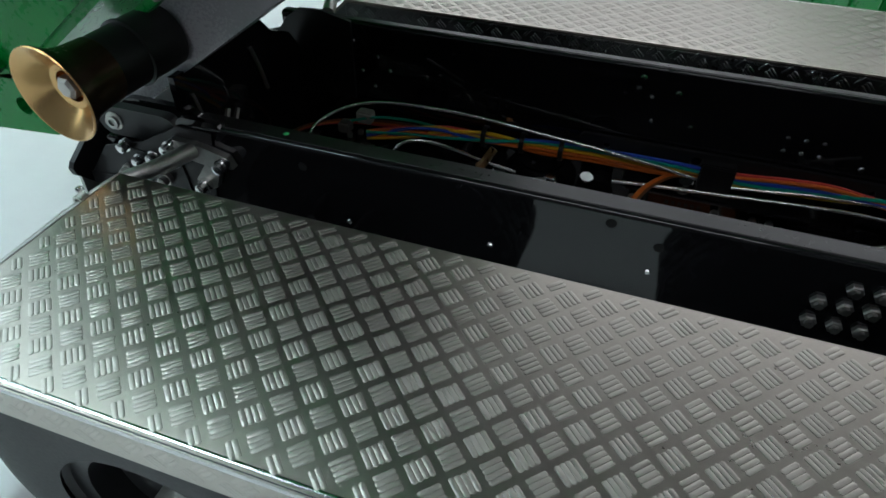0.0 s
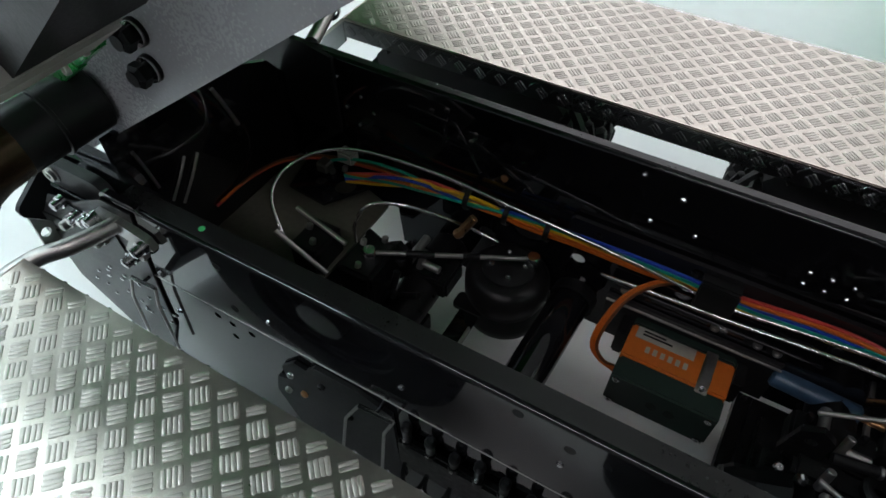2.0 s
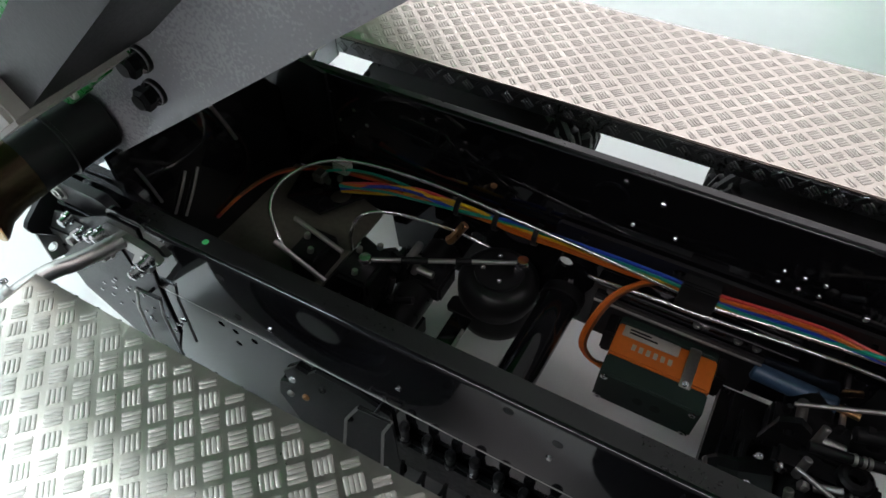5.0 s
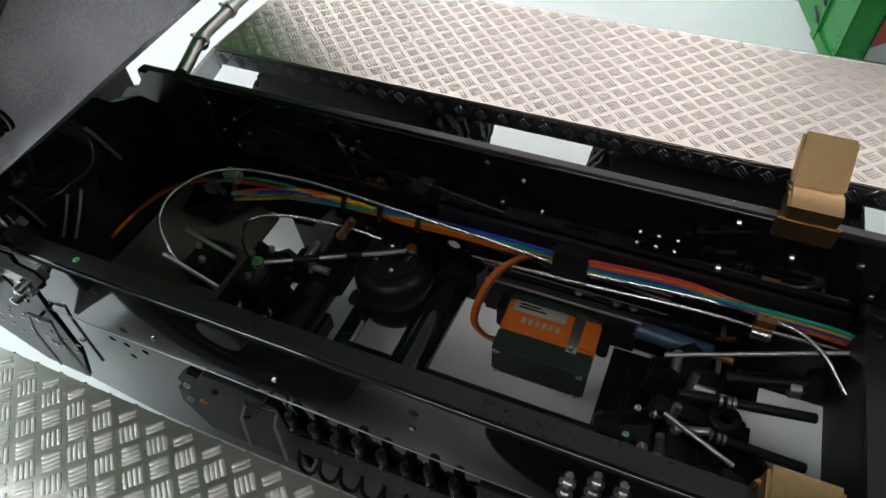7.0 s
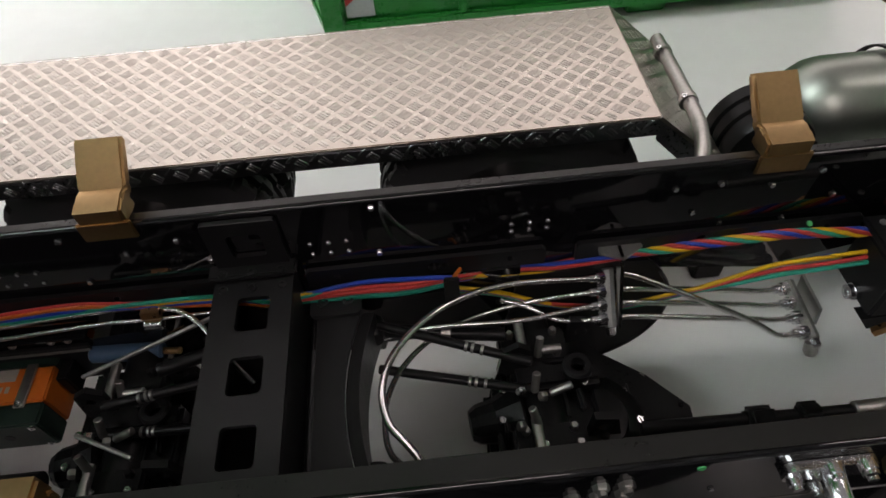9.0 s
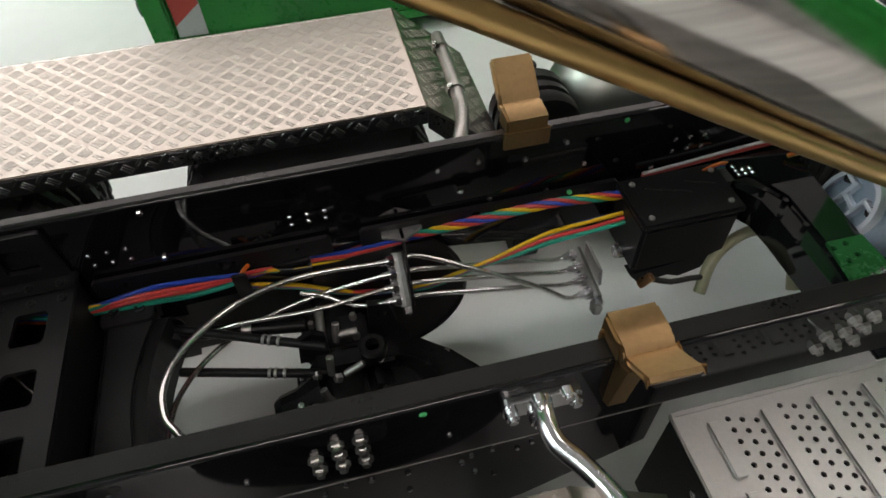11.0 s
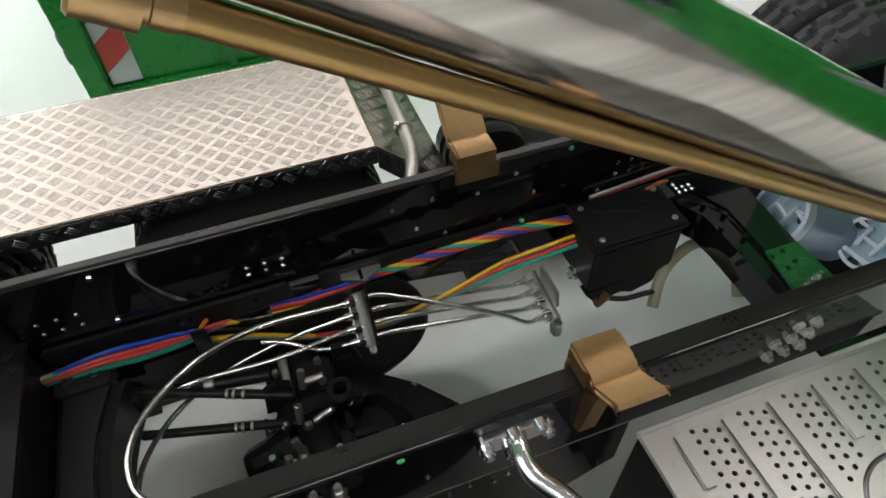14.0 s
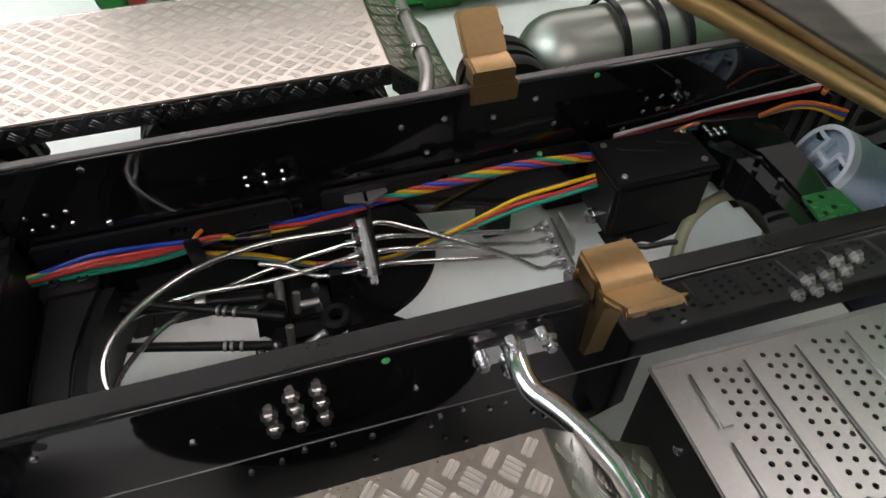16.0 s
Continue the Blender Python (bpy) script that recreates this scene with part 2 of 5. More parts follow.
# ---- the setting ----
def setting(name, bm, material, label, category):
    ob = part(name, bm, material)
    return tagged(ob, label, category, kind="structure")


setting("floor", box(-2500, 2500, -2500, 2500, -60, 0, 0), FLOOR, "pale grey smooth hall floor under the model truck", "floor")
# unseen walls; the south one is darkened so little light reflects from it
for nm, b in (("wall_north", (-2560, 2560, 2500, 2560)), ("wall_south", (-2560, 2560, -2560, -2500)), ("wall_east", (2500, 2560, -2500, 2500)), ("wall_west", (-2560, -2500, -2500, 2500))):
    setting(nm, box(*b, -60, 2700, 0), DARKWALL if nm == "wall_south" else WALL, "unseen wall of the hall, kept dark for the reflections" if nm == "wall_south" else "plain pale wall of the hall", "wall")
setting("ceiling", box(-2560, 2560, -2560, 2560, 2700, 2760, 0), CEIL, "plain grey ceiling with light panels", "ceiling")

# no window is known here; this glow is added for bright deck reflections
north_band = tagged(part("fill_band_north", box(-2350, 2350, 2488, 2496, 900, 2450, 0), NORTH_FILL), "wide glowing band added on the unseen north wall to brighten the far deck", "window", kind="structure")
for k in range(6):
    part("fill_frame", box(-2380 + 940 * k, -2320 + 940 * k, 2470, 2487, 900, 2450, 3), WALL, north_band)


def ceiling_light(px, py, size, glow, label):
    """A framed light panel that hangs just under the ceiling."""
    t = thing("ceiling_light", (px, py, 2690), label, "ceiling light", "ceiling lights")
    a, c = 600 * size, 300 * size
    part("diffuser", box(px - a, px + a, py - c, py + c, 2680, 2690, 2), glow, t)
    part("frame", plate(round_rect(px - a - 20, px + a + 20, py - c - 20, py + c + 20, 4), 2676, 2696, [round_rect(px - a + 1, px + a - 1, py - c + 1, py + c - 1, 3)], axis="z"), STEEL, t)


# unseen panels, their places chosen for what the metal reflects
for px, py, size in ((2150, 150, 0.75), (350, -1950, 0.7), (-500, -1900, 0.7)):
    ceiling_light(px, py, size, LAMP, "long warm white ceiling light panel, unseen, placed to suit the reflections")
# added cool pair that brightens and tints the near deck
for px, py, size in ((-1850, 250, 1.0), (-1850, -1150, 0.85)):
    ceiling_light(px, py, size, COOL_FILL, "long cool light panel, unseen, added to tint the near deck")

# second added glow, cool, for the teal cast on the near deck
west_band = tagged(part("fill_band_west", box(-2496, -2488, -1500, 1600, 900, 2350, 0), WEST_FILL), "wide cool glowing band added on the unseen west wall to light the near deck", "window", kind="structure")
for k in range(5):
    part("fill_frame", box(-2487, -2470, -1530 + 775 * k, -1470 + 775 * k, 900, 2350, 3), WALL, west_band)

# ---- chassis rails ----
chassis = thing("chassis_frame", (160, 52, 96), "gloss black steel ladder frame of a large-scale model truck", "chassis")
X0, X1 = -172.0, 560.0


def channel(yin, yout, x0, x1):
    """A C section whose web stands at yin and whose flanges reach out to yout."""
    s = 1 if yout > yin else -1
    bend = [(yin + s * 1.5 * (1 - math.cos(radians(a))), 131.5 + 1.5 * math.sin(radians(a))) for a in range(0, 91, 15)]
    out = [(yin, 96), *bend, (yout - s * 0.3, 133), (yout, 132.7), (yout, 131.2), (yin + s * 2.6, 131), (yin + s * 2, 130.4),
           (yin + s * 2, 98.6), (yin + s * 2.6, 98), (yout, 97.8), (yout, 96.3), (yout - s * 0.3, 96)]
    bm = bmesh.new()
    a = [bm.verts.new((x0, y, z)) for y, z in out]
    b = [bm.verts.new((x1, y, z)) for y, z in out]
    for k in range(len(out)):
        n = (k + 1) % len(out)
        bm.faces.new((a[k], a[n], b[n], b[k]))
    bm.faces.new(a[::-1])
    bm.faces.new(b)
    bmesh.ops.recalc_face_normals(bm, faces=bm.faces[:])
    return bm


rail_far = part("rail", channel(100, 105.2, -186, X1), BLACK, chassis, smooth=True)
rail_near = part("rail", channel(-2, 6.5, -162, X1), BLACK, chassis, smooth=True)
FLANGE = shader("worn_flange_paint", (0.007, 0.0075, 0.007), 0.32, grain=900, vary=0.25, bump=0.02)
for y0, y1, x0 in ((101.8, 105.0, -186), (-0.2, 6.3, -162)):
    part("flange_face", box(x0 + 0.5, X1 - 0.5, y0, y1, 132.9, 133.2, 0.08, 1), FLANGE, chassis, "dull worn top of the flange")
# rounded nose plates at the rear ends
part("end_plate", plate([(-200, 96), (-150, 96), (-150, 133.4), (-164, 136.6), (-176, 136), (-182, 131.5), (-187, 125.5), (-195, 123), (-203, 115.5), (-207, 111)], 98, 99.8), SATIN, chassis)
part("end_plate", plate(round_rect(-169, -150, 100, 134.4, 4, 5), -1.8, 0.4), BLACK, chassis)
part("end_plate", plate([(-236, 92), (-210, 84), (-150, 84), (-150, 124), (-188, 126), (-214, 124), (-231, 104)], 10, 12.5), BLACK, chassis)
lug = part("pivot_lug", plate(round_rect(-207, -172, 119, 131, 5.9, 7), 1, 5), SATIN, chassis)
part("pivot_pin", spin((-199.5, 1.2, 125.1), (-199.5, -2, 125.1), [(0, 0), (0, 3.6), (0.6, 3.6), (0.8, 2.6), (2, 2.6), (2, 1.3), (1.2, 1.2), (1.2, 0)], 20), DULLSTEEL, lug, smooth=True)
part("tail_plate", plate([(-222, 101), (-203, 103), (-194, 118), (-170, 116), (-168, 98), (-214, 76), (-223, 88)], -3.6, -2.2, [ring_of(-214, 95, 3.0)]), SATIN, chassis)
part("tail_bracket", plate([(10, 121), (-9, 109), (-10.5, 107), (-10, 104), (2.8, 90), (14, 90), (14, 121)], -218.5, -216.2, axis="x"), SATIN, chassis)
part("tail_ear", plate([(-9.4, 103.4), (2.4, 90), (-4, 87), (-10, 88.5)], -216, -214.8, [ring_of(-7, 94, 2.1)], axis="x"), TANKALU, chassis, "pale plate with a bolt hole")
part("channel_end", box(-206, -168, 0.2, 9.8, 98, 118, 0.6), BLACK, chassis)
# matt plate added where the glossy rail end should mirror something dark
part("dull_tail_plate", plate([(-223, 93), (-204, 116), (-186, 121), (-168, 131), (-154, 131), (-160, 96), (-164, 62), (-176, 36), (-200, 38), (-221, 60)], -2.9, -2.3), SATIN, chassis, "matt black plate added to dull the rail's reflection, with small plated screws")
# steel strip stands for the glint along the seam's bevelled edge
part("side_seam", box(-166, 345, -2.25, -1.95, 95.8, 96.3, 0.05), DULLSTEEL, chassis, "bright seam line under the rail, its glint put in as steel")

BOLT = mesh_of("bolt", hex_bolt((0, 0, 0), (0, 0, 1), 1.35, 1.3), STEEL)
NUT = mesh_of("nut", hex_bolt((0, 0, 0), (0, 0, 1), 1.0, 0.9), STEEL)
TO_NEAR = Matrix.Rotation(radians(90), 4, "X")
for bx, bz in ((71.2, 128), (91.1, 128.3), (91, 118.1), (110.7, 122.2), (71, 104), (125, 115.3), (-19, 128.3), (-4.2, 123.5), (181.8, 129), (292.3, 122.8), (309.1, 123.2),
               (301.8, 108.8), (328.7, 129.5), (328.9, 119.8), (345.9, 125), (314.4, 101.1), (355.2, 111.3), (388.1, 101), (339.7, 99.8), (181.7, 103.7), (118.9, 109.4)):
    shared("bolt", BOLT, rail_far, (bx, 100, bz), TO_NEAR)
for cx in (48, 163.5, 239.2, 403):
    for k in (-6.8, 0, 6.8):
        for bz in (106.4 if cx < 200 else 108.3, 112.3 if cx < 300 else 114.8):
            shared("nut", NUT, rail_far, (cx + k, 100, bz), TO_NEAR)
for bx, bz in ((3.9, 109.6), (-12.3, 109.3), (-150, 124), (-158, 112), (-146, 110), (-138, 118), (-132, 112), (-160, 120), (-152, 104), (-140, 103)):
    shared("nut", NUT, rail_far, (bx, 100, bz), TO_NEAR)
for bx, bz in ((271.6, 111.5), (178.6, 124), (212, 113), (71, 128), (-54, 110), (-104.8, 106), (-5, 113.8), (328.7, 119.8), (345.9, 125), (355, 111)):
    shared("nut", NUT, rail_near, (bx, -2, bz), TO_NEAR)
SCREW = mesh_of("screw", spin((0, 0, -0.3), (0, 0, 1), [(0, 0), (0, 2.3), (1.6, 2.3), (2.0, 2.0), (2.0, 1.3), (3.2, 1.3), (3.2, 0)], 6), DULLSTEEL, False)
for cx in (48, 239.2, 402):
    for k in (-6.8, 0, 6.8):
        for bz in (110, 117.5):
            shared("screw", SCREW, rail_near, (cx + k, -2, bz), TO_NEAR)
    shared("screw", SCREW, rail_near, (cx, -2, 124), TO_NEAR)
    shared("screw", SCREW, rail_near, (cx + 6.8, -2, 124), TO_NEAR)
# black discs on the web stand for shaded bolt holes
for bx, bz in ((-120.3, 125.1), (-120, 103), (-18.6, 128.8), (-3.9, 123.7), (91, 128), (181.8, 128.5)):
    part("hole", spin((bx, -2.15, bz), (bx, 0, bz), [(0, 0), (0, 1.6), (0.3, 1.6), (0.3, 0)], 14), HOLE_SHADE, rail_near)

# lower side plates, flush under the rails
near_low = part("side_plate", plate([(-214, 96), (345, 96), (345, 66), (300, 40), (240, 22), (-140, 22), (-200, 40), (-222, 60), (-224, 90)], -1.9, -0.2,
                [ring_of(x, z, 1.5, 12) for x, z in ((-125.4, 90), (-126.5, 81.4), (-116.5, 90), (-132, 90.6), (-20, 88), (-27, 82), (-12, 82), (-190, 78))]), BLACK, chassis)
for bx, bz in ((221, 87.4), (230.3, 89.3), (237.5, 92.5), (245.6, 91.3), (275.3, 87.2), (278.4, 91.1), (285.6, 92), (294.5, 87.9), (299.4, 90), (257.3, 90), (256.9, 75), (310, 77.7), (314.8, 72), (280, 76.6), (287, 70.5)):
    shared("nut", NUT, near_low, (bx, -2, bz), TO_NEAR)
rr = random.Random(3)
for k in range(26):
    shared("nut", NUT, near_low, (-214 + 56 * rr.random(), -2.9, 62 + 24 * rr.random()), TO_NEAR)
part("side_plate", plate([(-190, 96), (262, 96), (250, 70), (236, 40), (-120, 40), (-122, 62), (-152, 62), (-156, 46), (-186, 60)], 98.6, 100.2,
               [ring_of(x, z, 3.2, 14) for x, z in ((-76, 70), (-34, 76), (8.9, 84))]), BLACK, chassis)
part("side_plate", plate([(262.5, 96), (470, 96), (462, 84), (380, 80), (340, 70), (290, 78)], 98.6, 100.2, [ring_of(x, z, 1.8, 12) for x, z in ((290, 88), (298, 89), (306, 90), (318, 92), (331, 90))]), BLACK, chassis)

# inner angle strips along the far web
for a, b in ((-40, 118), (152, 246), (258, 372)):
    part("angle_strip", plate([(a, 90.5), (b, 90.5), (b, 98.5), (b - 1.5, 100), (a + 1.5, 100), (a, 98.5)], 96.8, 98.8, [ring_of(a + 12, 95.5, 1.4), ring_of(a + 50, 95.5, 2.4), ring_of(b - 14, 95.5, 1.4), ring_of(b - 40, 95.5, 1.4)]), SATIN, chassis)

# ---- ladder cross member ----
ladder = thing("cross_member", (134, 52, 96), "satin black folded cross member with square lightening holes", "cross member")
slots = [round_rect(129, 141, c - 7.2, c + 7.2, 1.8) for c in (77.5, 52.5, 27.5)]
part("top_plate", plate([(119.5, 8), (149, 8), (149, 98), (119.5, 98)], 102, 104, slots, axis="z"), SATIN, ladder)
part("flange", box(119.5, 121, 8, 98, 70, 102, 0.3), SATIN, ladder)
# black sheet added so the square slots read dark
part("slot_backing", box(121.2, 147.3, 8, 98, 76, 77.5, 0.3), HOLE_SHADE, ladder)
part("flange", box(147.5, 149, 8, 98, 68, 102, 0.3), SATIN, ladder)
part("upright", plate(round_rect(121, 148, 104, 130.5, 1.5), 97.4, 99.6, [round_rect(128.5, 141, 112, 124, 1.8)]), SATIN, ladder)
clamp = part("clamp_strip", box(117.5, 150.5, 92.5, 99.5, 104.2, 107, 0.8), SATIN, ladder)
for k in (123, 134, 145):
    for yy, zz in ((94, 107), (89, 104)):
        part("rivet", cap_screw((k, yy, zz), (0, 0, 1), 1.7, 1.0), SATIN, ladder, smooth=True)

bulk = thing("cross_member", (162, 52, 70), "satin black curved bulkhead bracket across the chassis", "cross member")
arc = [(165.4 + 6.5 * ((k - 7) / 7) ** 2, 14 + 72 * k / 14) for k in range(15)]
part("plate", plate([(154.6, 10)] + [(x, y) for x, y in arc] + [(154.6, 90)], 84, 86, axis="z"), SATIN, bulk)
rim = [(x + 5, y) for x, y in arc]
part("rim", plate([(x + 0.2, y) for x, y in arc] + rim[::-1], 60, 84, axis="z"), PLASTIC, bulk)
# dark strip added so the gap beside the ladder stays black
part("gap_dark", box(149.2, 153, 10, 96, 70, 74, 0.3), PLASTIC, bulk)
part("web", box(153, 154.4, 10, 92, 52, 86, 0.3), BLACK, bulk)
part("gusset", plate(round_rect(152, 172, 84, 96, 2), 86.2, 88, axis="z"), SATIN, bulk)
for k in (157, 167):
    part("rivet", cap_screw((k, 90, 88), (0, 0, 1), 2.2, 1.2), SATIN, bulk, smooth=True)
part("wing", plate([(170, 86), (236, 92), (236, 84), (200, 78), (184, 66), (176, 40), (168, 40)], 95, 96.5), BLACK, bulk)

# a second cross brace at the rear
rear = thing("cross_member", (-176, 52, 96), "gloss black folded rear cross member of the chassis", "cross member")
part("plate", plate([(12, 70), (98, 70), (98, 118), (90, 128), (76, 134), (70, 140.5), (12, 140.5)], -180, -177.4, axis="x"), BLACK, rear)
for (ya, za), (yb, zb), w in (((37.4, 115.6), (25.9, 101.6), 0.6), ((43.4, 113.0), (29.8, 96.9), 0.6), ((58.8, 133.1), (66.2, 111.4), 0.9), ((19.0, 131.0), (22.8, 111.2), 0.7)):
    part("ridge", tube([(-177, ya, za), (-176.4, 0.55 * ya + 0.45 * yb, 0.5 * (za + zb) + 1), (-177, yb, zb)], w, 8), DULLSTEEL, rear, "thin bright steel ridge", smooth=True)
part("floor_plate", plate([(-177.2, 12), (-120, 20), (-120, 88), (-150, 97.4), (-177.2, 97.4)], 72, 73.5, axis="z"), PLATEGREY, rear)

# ---- wheels ----
AXLES = (-92.0, 74.0, 240.0)
HUBS = (-116.0, 69.0, 242.0)
RT = 63.0


def tyre_mesh():
    prof = [(-14.5, 36), (-15.5, 45), (-15.2, 54), (-13.8, 59.5), (-12.4, 61.6)] + [(-11 + 22 * k / 10, 63) for k in range(11)] + [(12.4, 61.6), (13.8, 59.5), (15.2, 54), (15.5, 45), (14.5, 36)]
    n = 180
    bm = bmesh.new()
    rings = []
    for k in range(n):
        a = 2 * math.pi * k / n
        row = []
        for w, r in prof:
            if r > 61:
                zig = (k % 10) / 10
                s = 3.0 * abs(2 * zig - 1)
                if abs(w + 5.5 - s) < 1.3 or abs(w - 4 - s * 0.8) < 1.3 or (abs(w) > 8.5 and k % 6 == 0):
                    r -= 3.0
            row.append(bm.verts.new((r * math.cos(a), w, r * math.sin(a))))
        rings.append(row)
    for k in range(n):
        p, q = rings[k], rings[(k + 1) % n]
        for j in range(len(prof) - 1):
            bm.faces.new((p[j], p[j + 1], q[j + 1], q[j]))
    bmesh.ops.recalc_face_normals(bm, faces=bm.faces[:])
    return mesh_of("tyre", bm, RUBBER)


TYRE = tyre_mesh()
RIM = mesh_of("rim", spin((0, -13, 0), (0, 13, 0), [(0, 37), (2, 36), (3, 31), (12, 30), (13, 22), (14, 20), (14, 8), (8, 8), (8, 0)], 40), SATIN)
HUB = mesh_of("hub", spin((0, -16, 0), (0, 16, 0), [(0, 0), (0, 9), (4, 11), (32, 11), (32, 0)], 24), DULLSTEEL)
for ax in HUBS:
    for yc, inner in ((162, 1), (196, -1), (-54, -1), (-88, 1)):
        w = thing("wheel", (ax, yc, RT), "black rubber truck wheel under a tread-plate deck", "wheel", "wheels of the truck")
        shared("tyre", TYRE, w, (ax, yc, RT))
        shared("rim", RIM, w, (ax, yc, RT), Matrix.Rotation(math.pi if inner < 0 else 0, 4, "Z"))
        shared("hub", HUB, w, (ax, yc, RT))

# ---- tread-plate decks ----
PITCH = 9.4


def tread(o, u, v, n, lu, lv, margin=1.0, lift=1.0):
    """Groups of four raised bars, turned by a right angle from one group to the next, over a rectangle at o spanned by u and v."""
    o, u, v, n = Vector(o), Vector(u), Vector(v), Vector(n)
    verts, faces = [], []
    rng = random.Random(7)
    for kind in (0, 1):
        c, s = math.cos(radians(45)), math.sin(radians(45))
        du, dv = ((u * c + v * s), (v * c - u * s)) if kind else ((u * c - v * s), (u * s + v * c))
        i = 0.35 + 0.5 * kind
        while i * PITCH < lu:
            j = 0.3 + 0.5 * kind
            while j * PITCH < lv:
                for b in range(4):
                    off = (b - 1.5) * 1.3
                    length = 2.5 + rng.uniform(-0.1, 0.1)
                    mid = o + u * (i * PITCH) + v * (j * PITCH) + dv * off
                    a, e = (mid - o).dot(u), (mid - o).dot(v)
                    if not (margin + 2 < a < lu - margin - 2 and margin + 2 < e < lv - margin - 2):
                        continue
                    k = len(verts)
                    rim = [(-length, 0), (-length * 0.86, 0.62), (length * 0.86, 0.62), (length, 0), (length * 0.86, -0.62), (-length * 0.86, -0.62)]
                    for grow, h in ((1.0, 0.0), (0.92, 0.10), (0.64, 0.165), (0.28, 0.19)):
                        for d, w in rim:
                            verts.append(mid + du * (d - math.copysign((1 - grow) * 0.7, d)) + dv * (w * grow) + n * h * lift)
                    for lay in (0, 6, 12):
                        for q in range(6):
                            faces.append([k + lay + q, k + lay + (q + 1) % 6, k + lay + 6 + (q + 1) % 6, k + lay + 6 + q])
                    faces.append([k + 18 + q for q in range(6)])
                j += 1
            i += 1
    me = bpy.data.meshes.new("tread")
    me.from_pydata(verts, [], faces)
    bm = bmesh.new()
    bm.from_mesh(me)
    bpy.data.meshes.remove(me)
    bmesh.ops.recalc_face_normals(bm, faces=bm.faces[:])
    for f in bm.faces:
        if f.normal.dot(n) < 0:
            f.normal_flip()
    return bm


DX0, DX1 = -169.0, 296.0


def deck(yin, yout, DZ, low, lift, label):
    s = 1 if yout > yin else -1
    y0, y1 = min(yin, yout), max(yin, yout)
    d = thing("side_deck", ((DX0 + DX1) / 2, (yin + yout) / 2, DZ - 20), label, "deck", "tread-plate decks")
    part("top_plate", box(DX0, DX1, y0, y1, DZ - 1.5, DZ, 0.5), ALU, d)
    part("tread", tread((DX0, y0, DZ), (1, 0, 0), (0, 1, 0), (0, 0, 1), DX1 - DX0, y1 - y0, lift=lift), BARS, d, "raised bars in alternating groups", smooth=True, kind="stuff")
    # the inner skirt takes the darkened copy of the aluminium
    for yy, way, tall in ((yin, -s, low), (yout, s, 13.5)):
        part("skirt", box(DX0, DX1, min(yy, yy - way * 1.5), max(yy, yy - way * 1.5), DZ - tall, DZ - 1.7, 0.3), SHADED_ALU if tall < 13 else ALU, d)
        part("tread", tread((DX0, yy, DZ - tall + 0.5), (1, 0, 0), (0, 0, 1), (0, way, 0), DX1 - DX0, tall - 1, -0.4, 2.8 if tall < 13 else 0.5), SHADED_ALU if tall < 13 else BARS, d, smooth=True, kind="stuff")
    part("edge_roll", rod((DX0, yout - s * 1.6, DZ - 1.75), (DX1, yout - s * 1.6, DZ - 1.75), 1.85, 16, 0.3), STEEL, d, "polished rolled edge", smooth=True)
    # sloping ends
    for xx, e in ((DX0, -1), (DX1, 1)):
        n = Vector((e * math.sin(radians(42)), 0, math.cos(radians(42))))
        down = Vector((e * math.cos(radians(42)), 0, -math.sin(radians(42))))
        bm = bmesh.new()
        o = Vector((xx, y0, DZ))
        ring = [o, o + Vector((0, y1 - y0, 0)), o + Vector((0, y1 - y0, 0)) + down * 48, o + down * 48]
        vs = [bm.verts.new(p) for p in ring] + [bm.verts.new(p - n * 1.5) for p in ring]
        for f in ((0, 1, 2, 3), (4, 5, 6, 7), (0, 1, 5, 4), (1, 2, 6, 5), (2, 3, 7, 6), (3, 0, 4, 7)):
            bm.faces.new([vs[q] for q in f])
        bmesh.ops.recalc_face_normals(bm, faces=bm.faces[:])
        part("end_plate", bm, ALU, d)
        tip = o + down * 47
        for yy in (y0, y1 - 1.4):
            part("end_cheek", plate([(xx + e * 0.2, DZ - 1.8), (tip.x, tip.z - 1.6), (tip.x - e * 12, tip.z - 4), (xx + e * 0.2, DZ - 12)], yy, yy + 1.4), SHADED_ALU, d)
        part("tread", tread(o, (0, 1, 0), down, n, y1 - y0, 48), BARS, d, smooth=True, kind="stuff")
    return d


deck(132.0, 214.5, 129.5, 9.5, 0.9, "aluminium tread-plate deck over the wheels, lightly soiled")
deck(-30.5, -106.5, 129.5, 12, 1.0, "aluminium tread-plate deck beside the frame, shining")

flap = thing("mud_flap", (-205, -70, 97), "black rubber mud flap behind the rear wheel", "mud flap")
part("sheet", plate([(-188, 100), (-193, 60), (-212, 35), (-229, 14), (-231.5, 15), (-214.5, 37), (-195.5, 62), (-190.5, 100)], -104, -36), RUBBER, flap)
part("clamp_bar", box(-194, -184, -104, -36, 100.2, 103, 0.6), SATIN, flap)

# ---- pipe rails at the deck ends ----
def pipe_rail(pts, clamps, label):
    t = thing("pipe_rail", pts[0], label, "pipe", "deck end pipes")
    part("pipe", tube(pts, 3.0, 14, 2.5), DULLSTEEL, t, smooth=True)
    for a, b in clamps:
        a, b = Vector(a), Vector(b)
        c = part("clamp", spin(a, b, [(0, 3.0), (0, 3.9), (3, 3.9), (3, 3.0)], 18), DULLSTEEL, t, smooth=True)
        part("screw", cap_screw(a + Vector((-2.5, 0, 3.2)), (-0.4, 0, 1), 1.3, 1.5), STEEL, c, smooth=True)
    return t


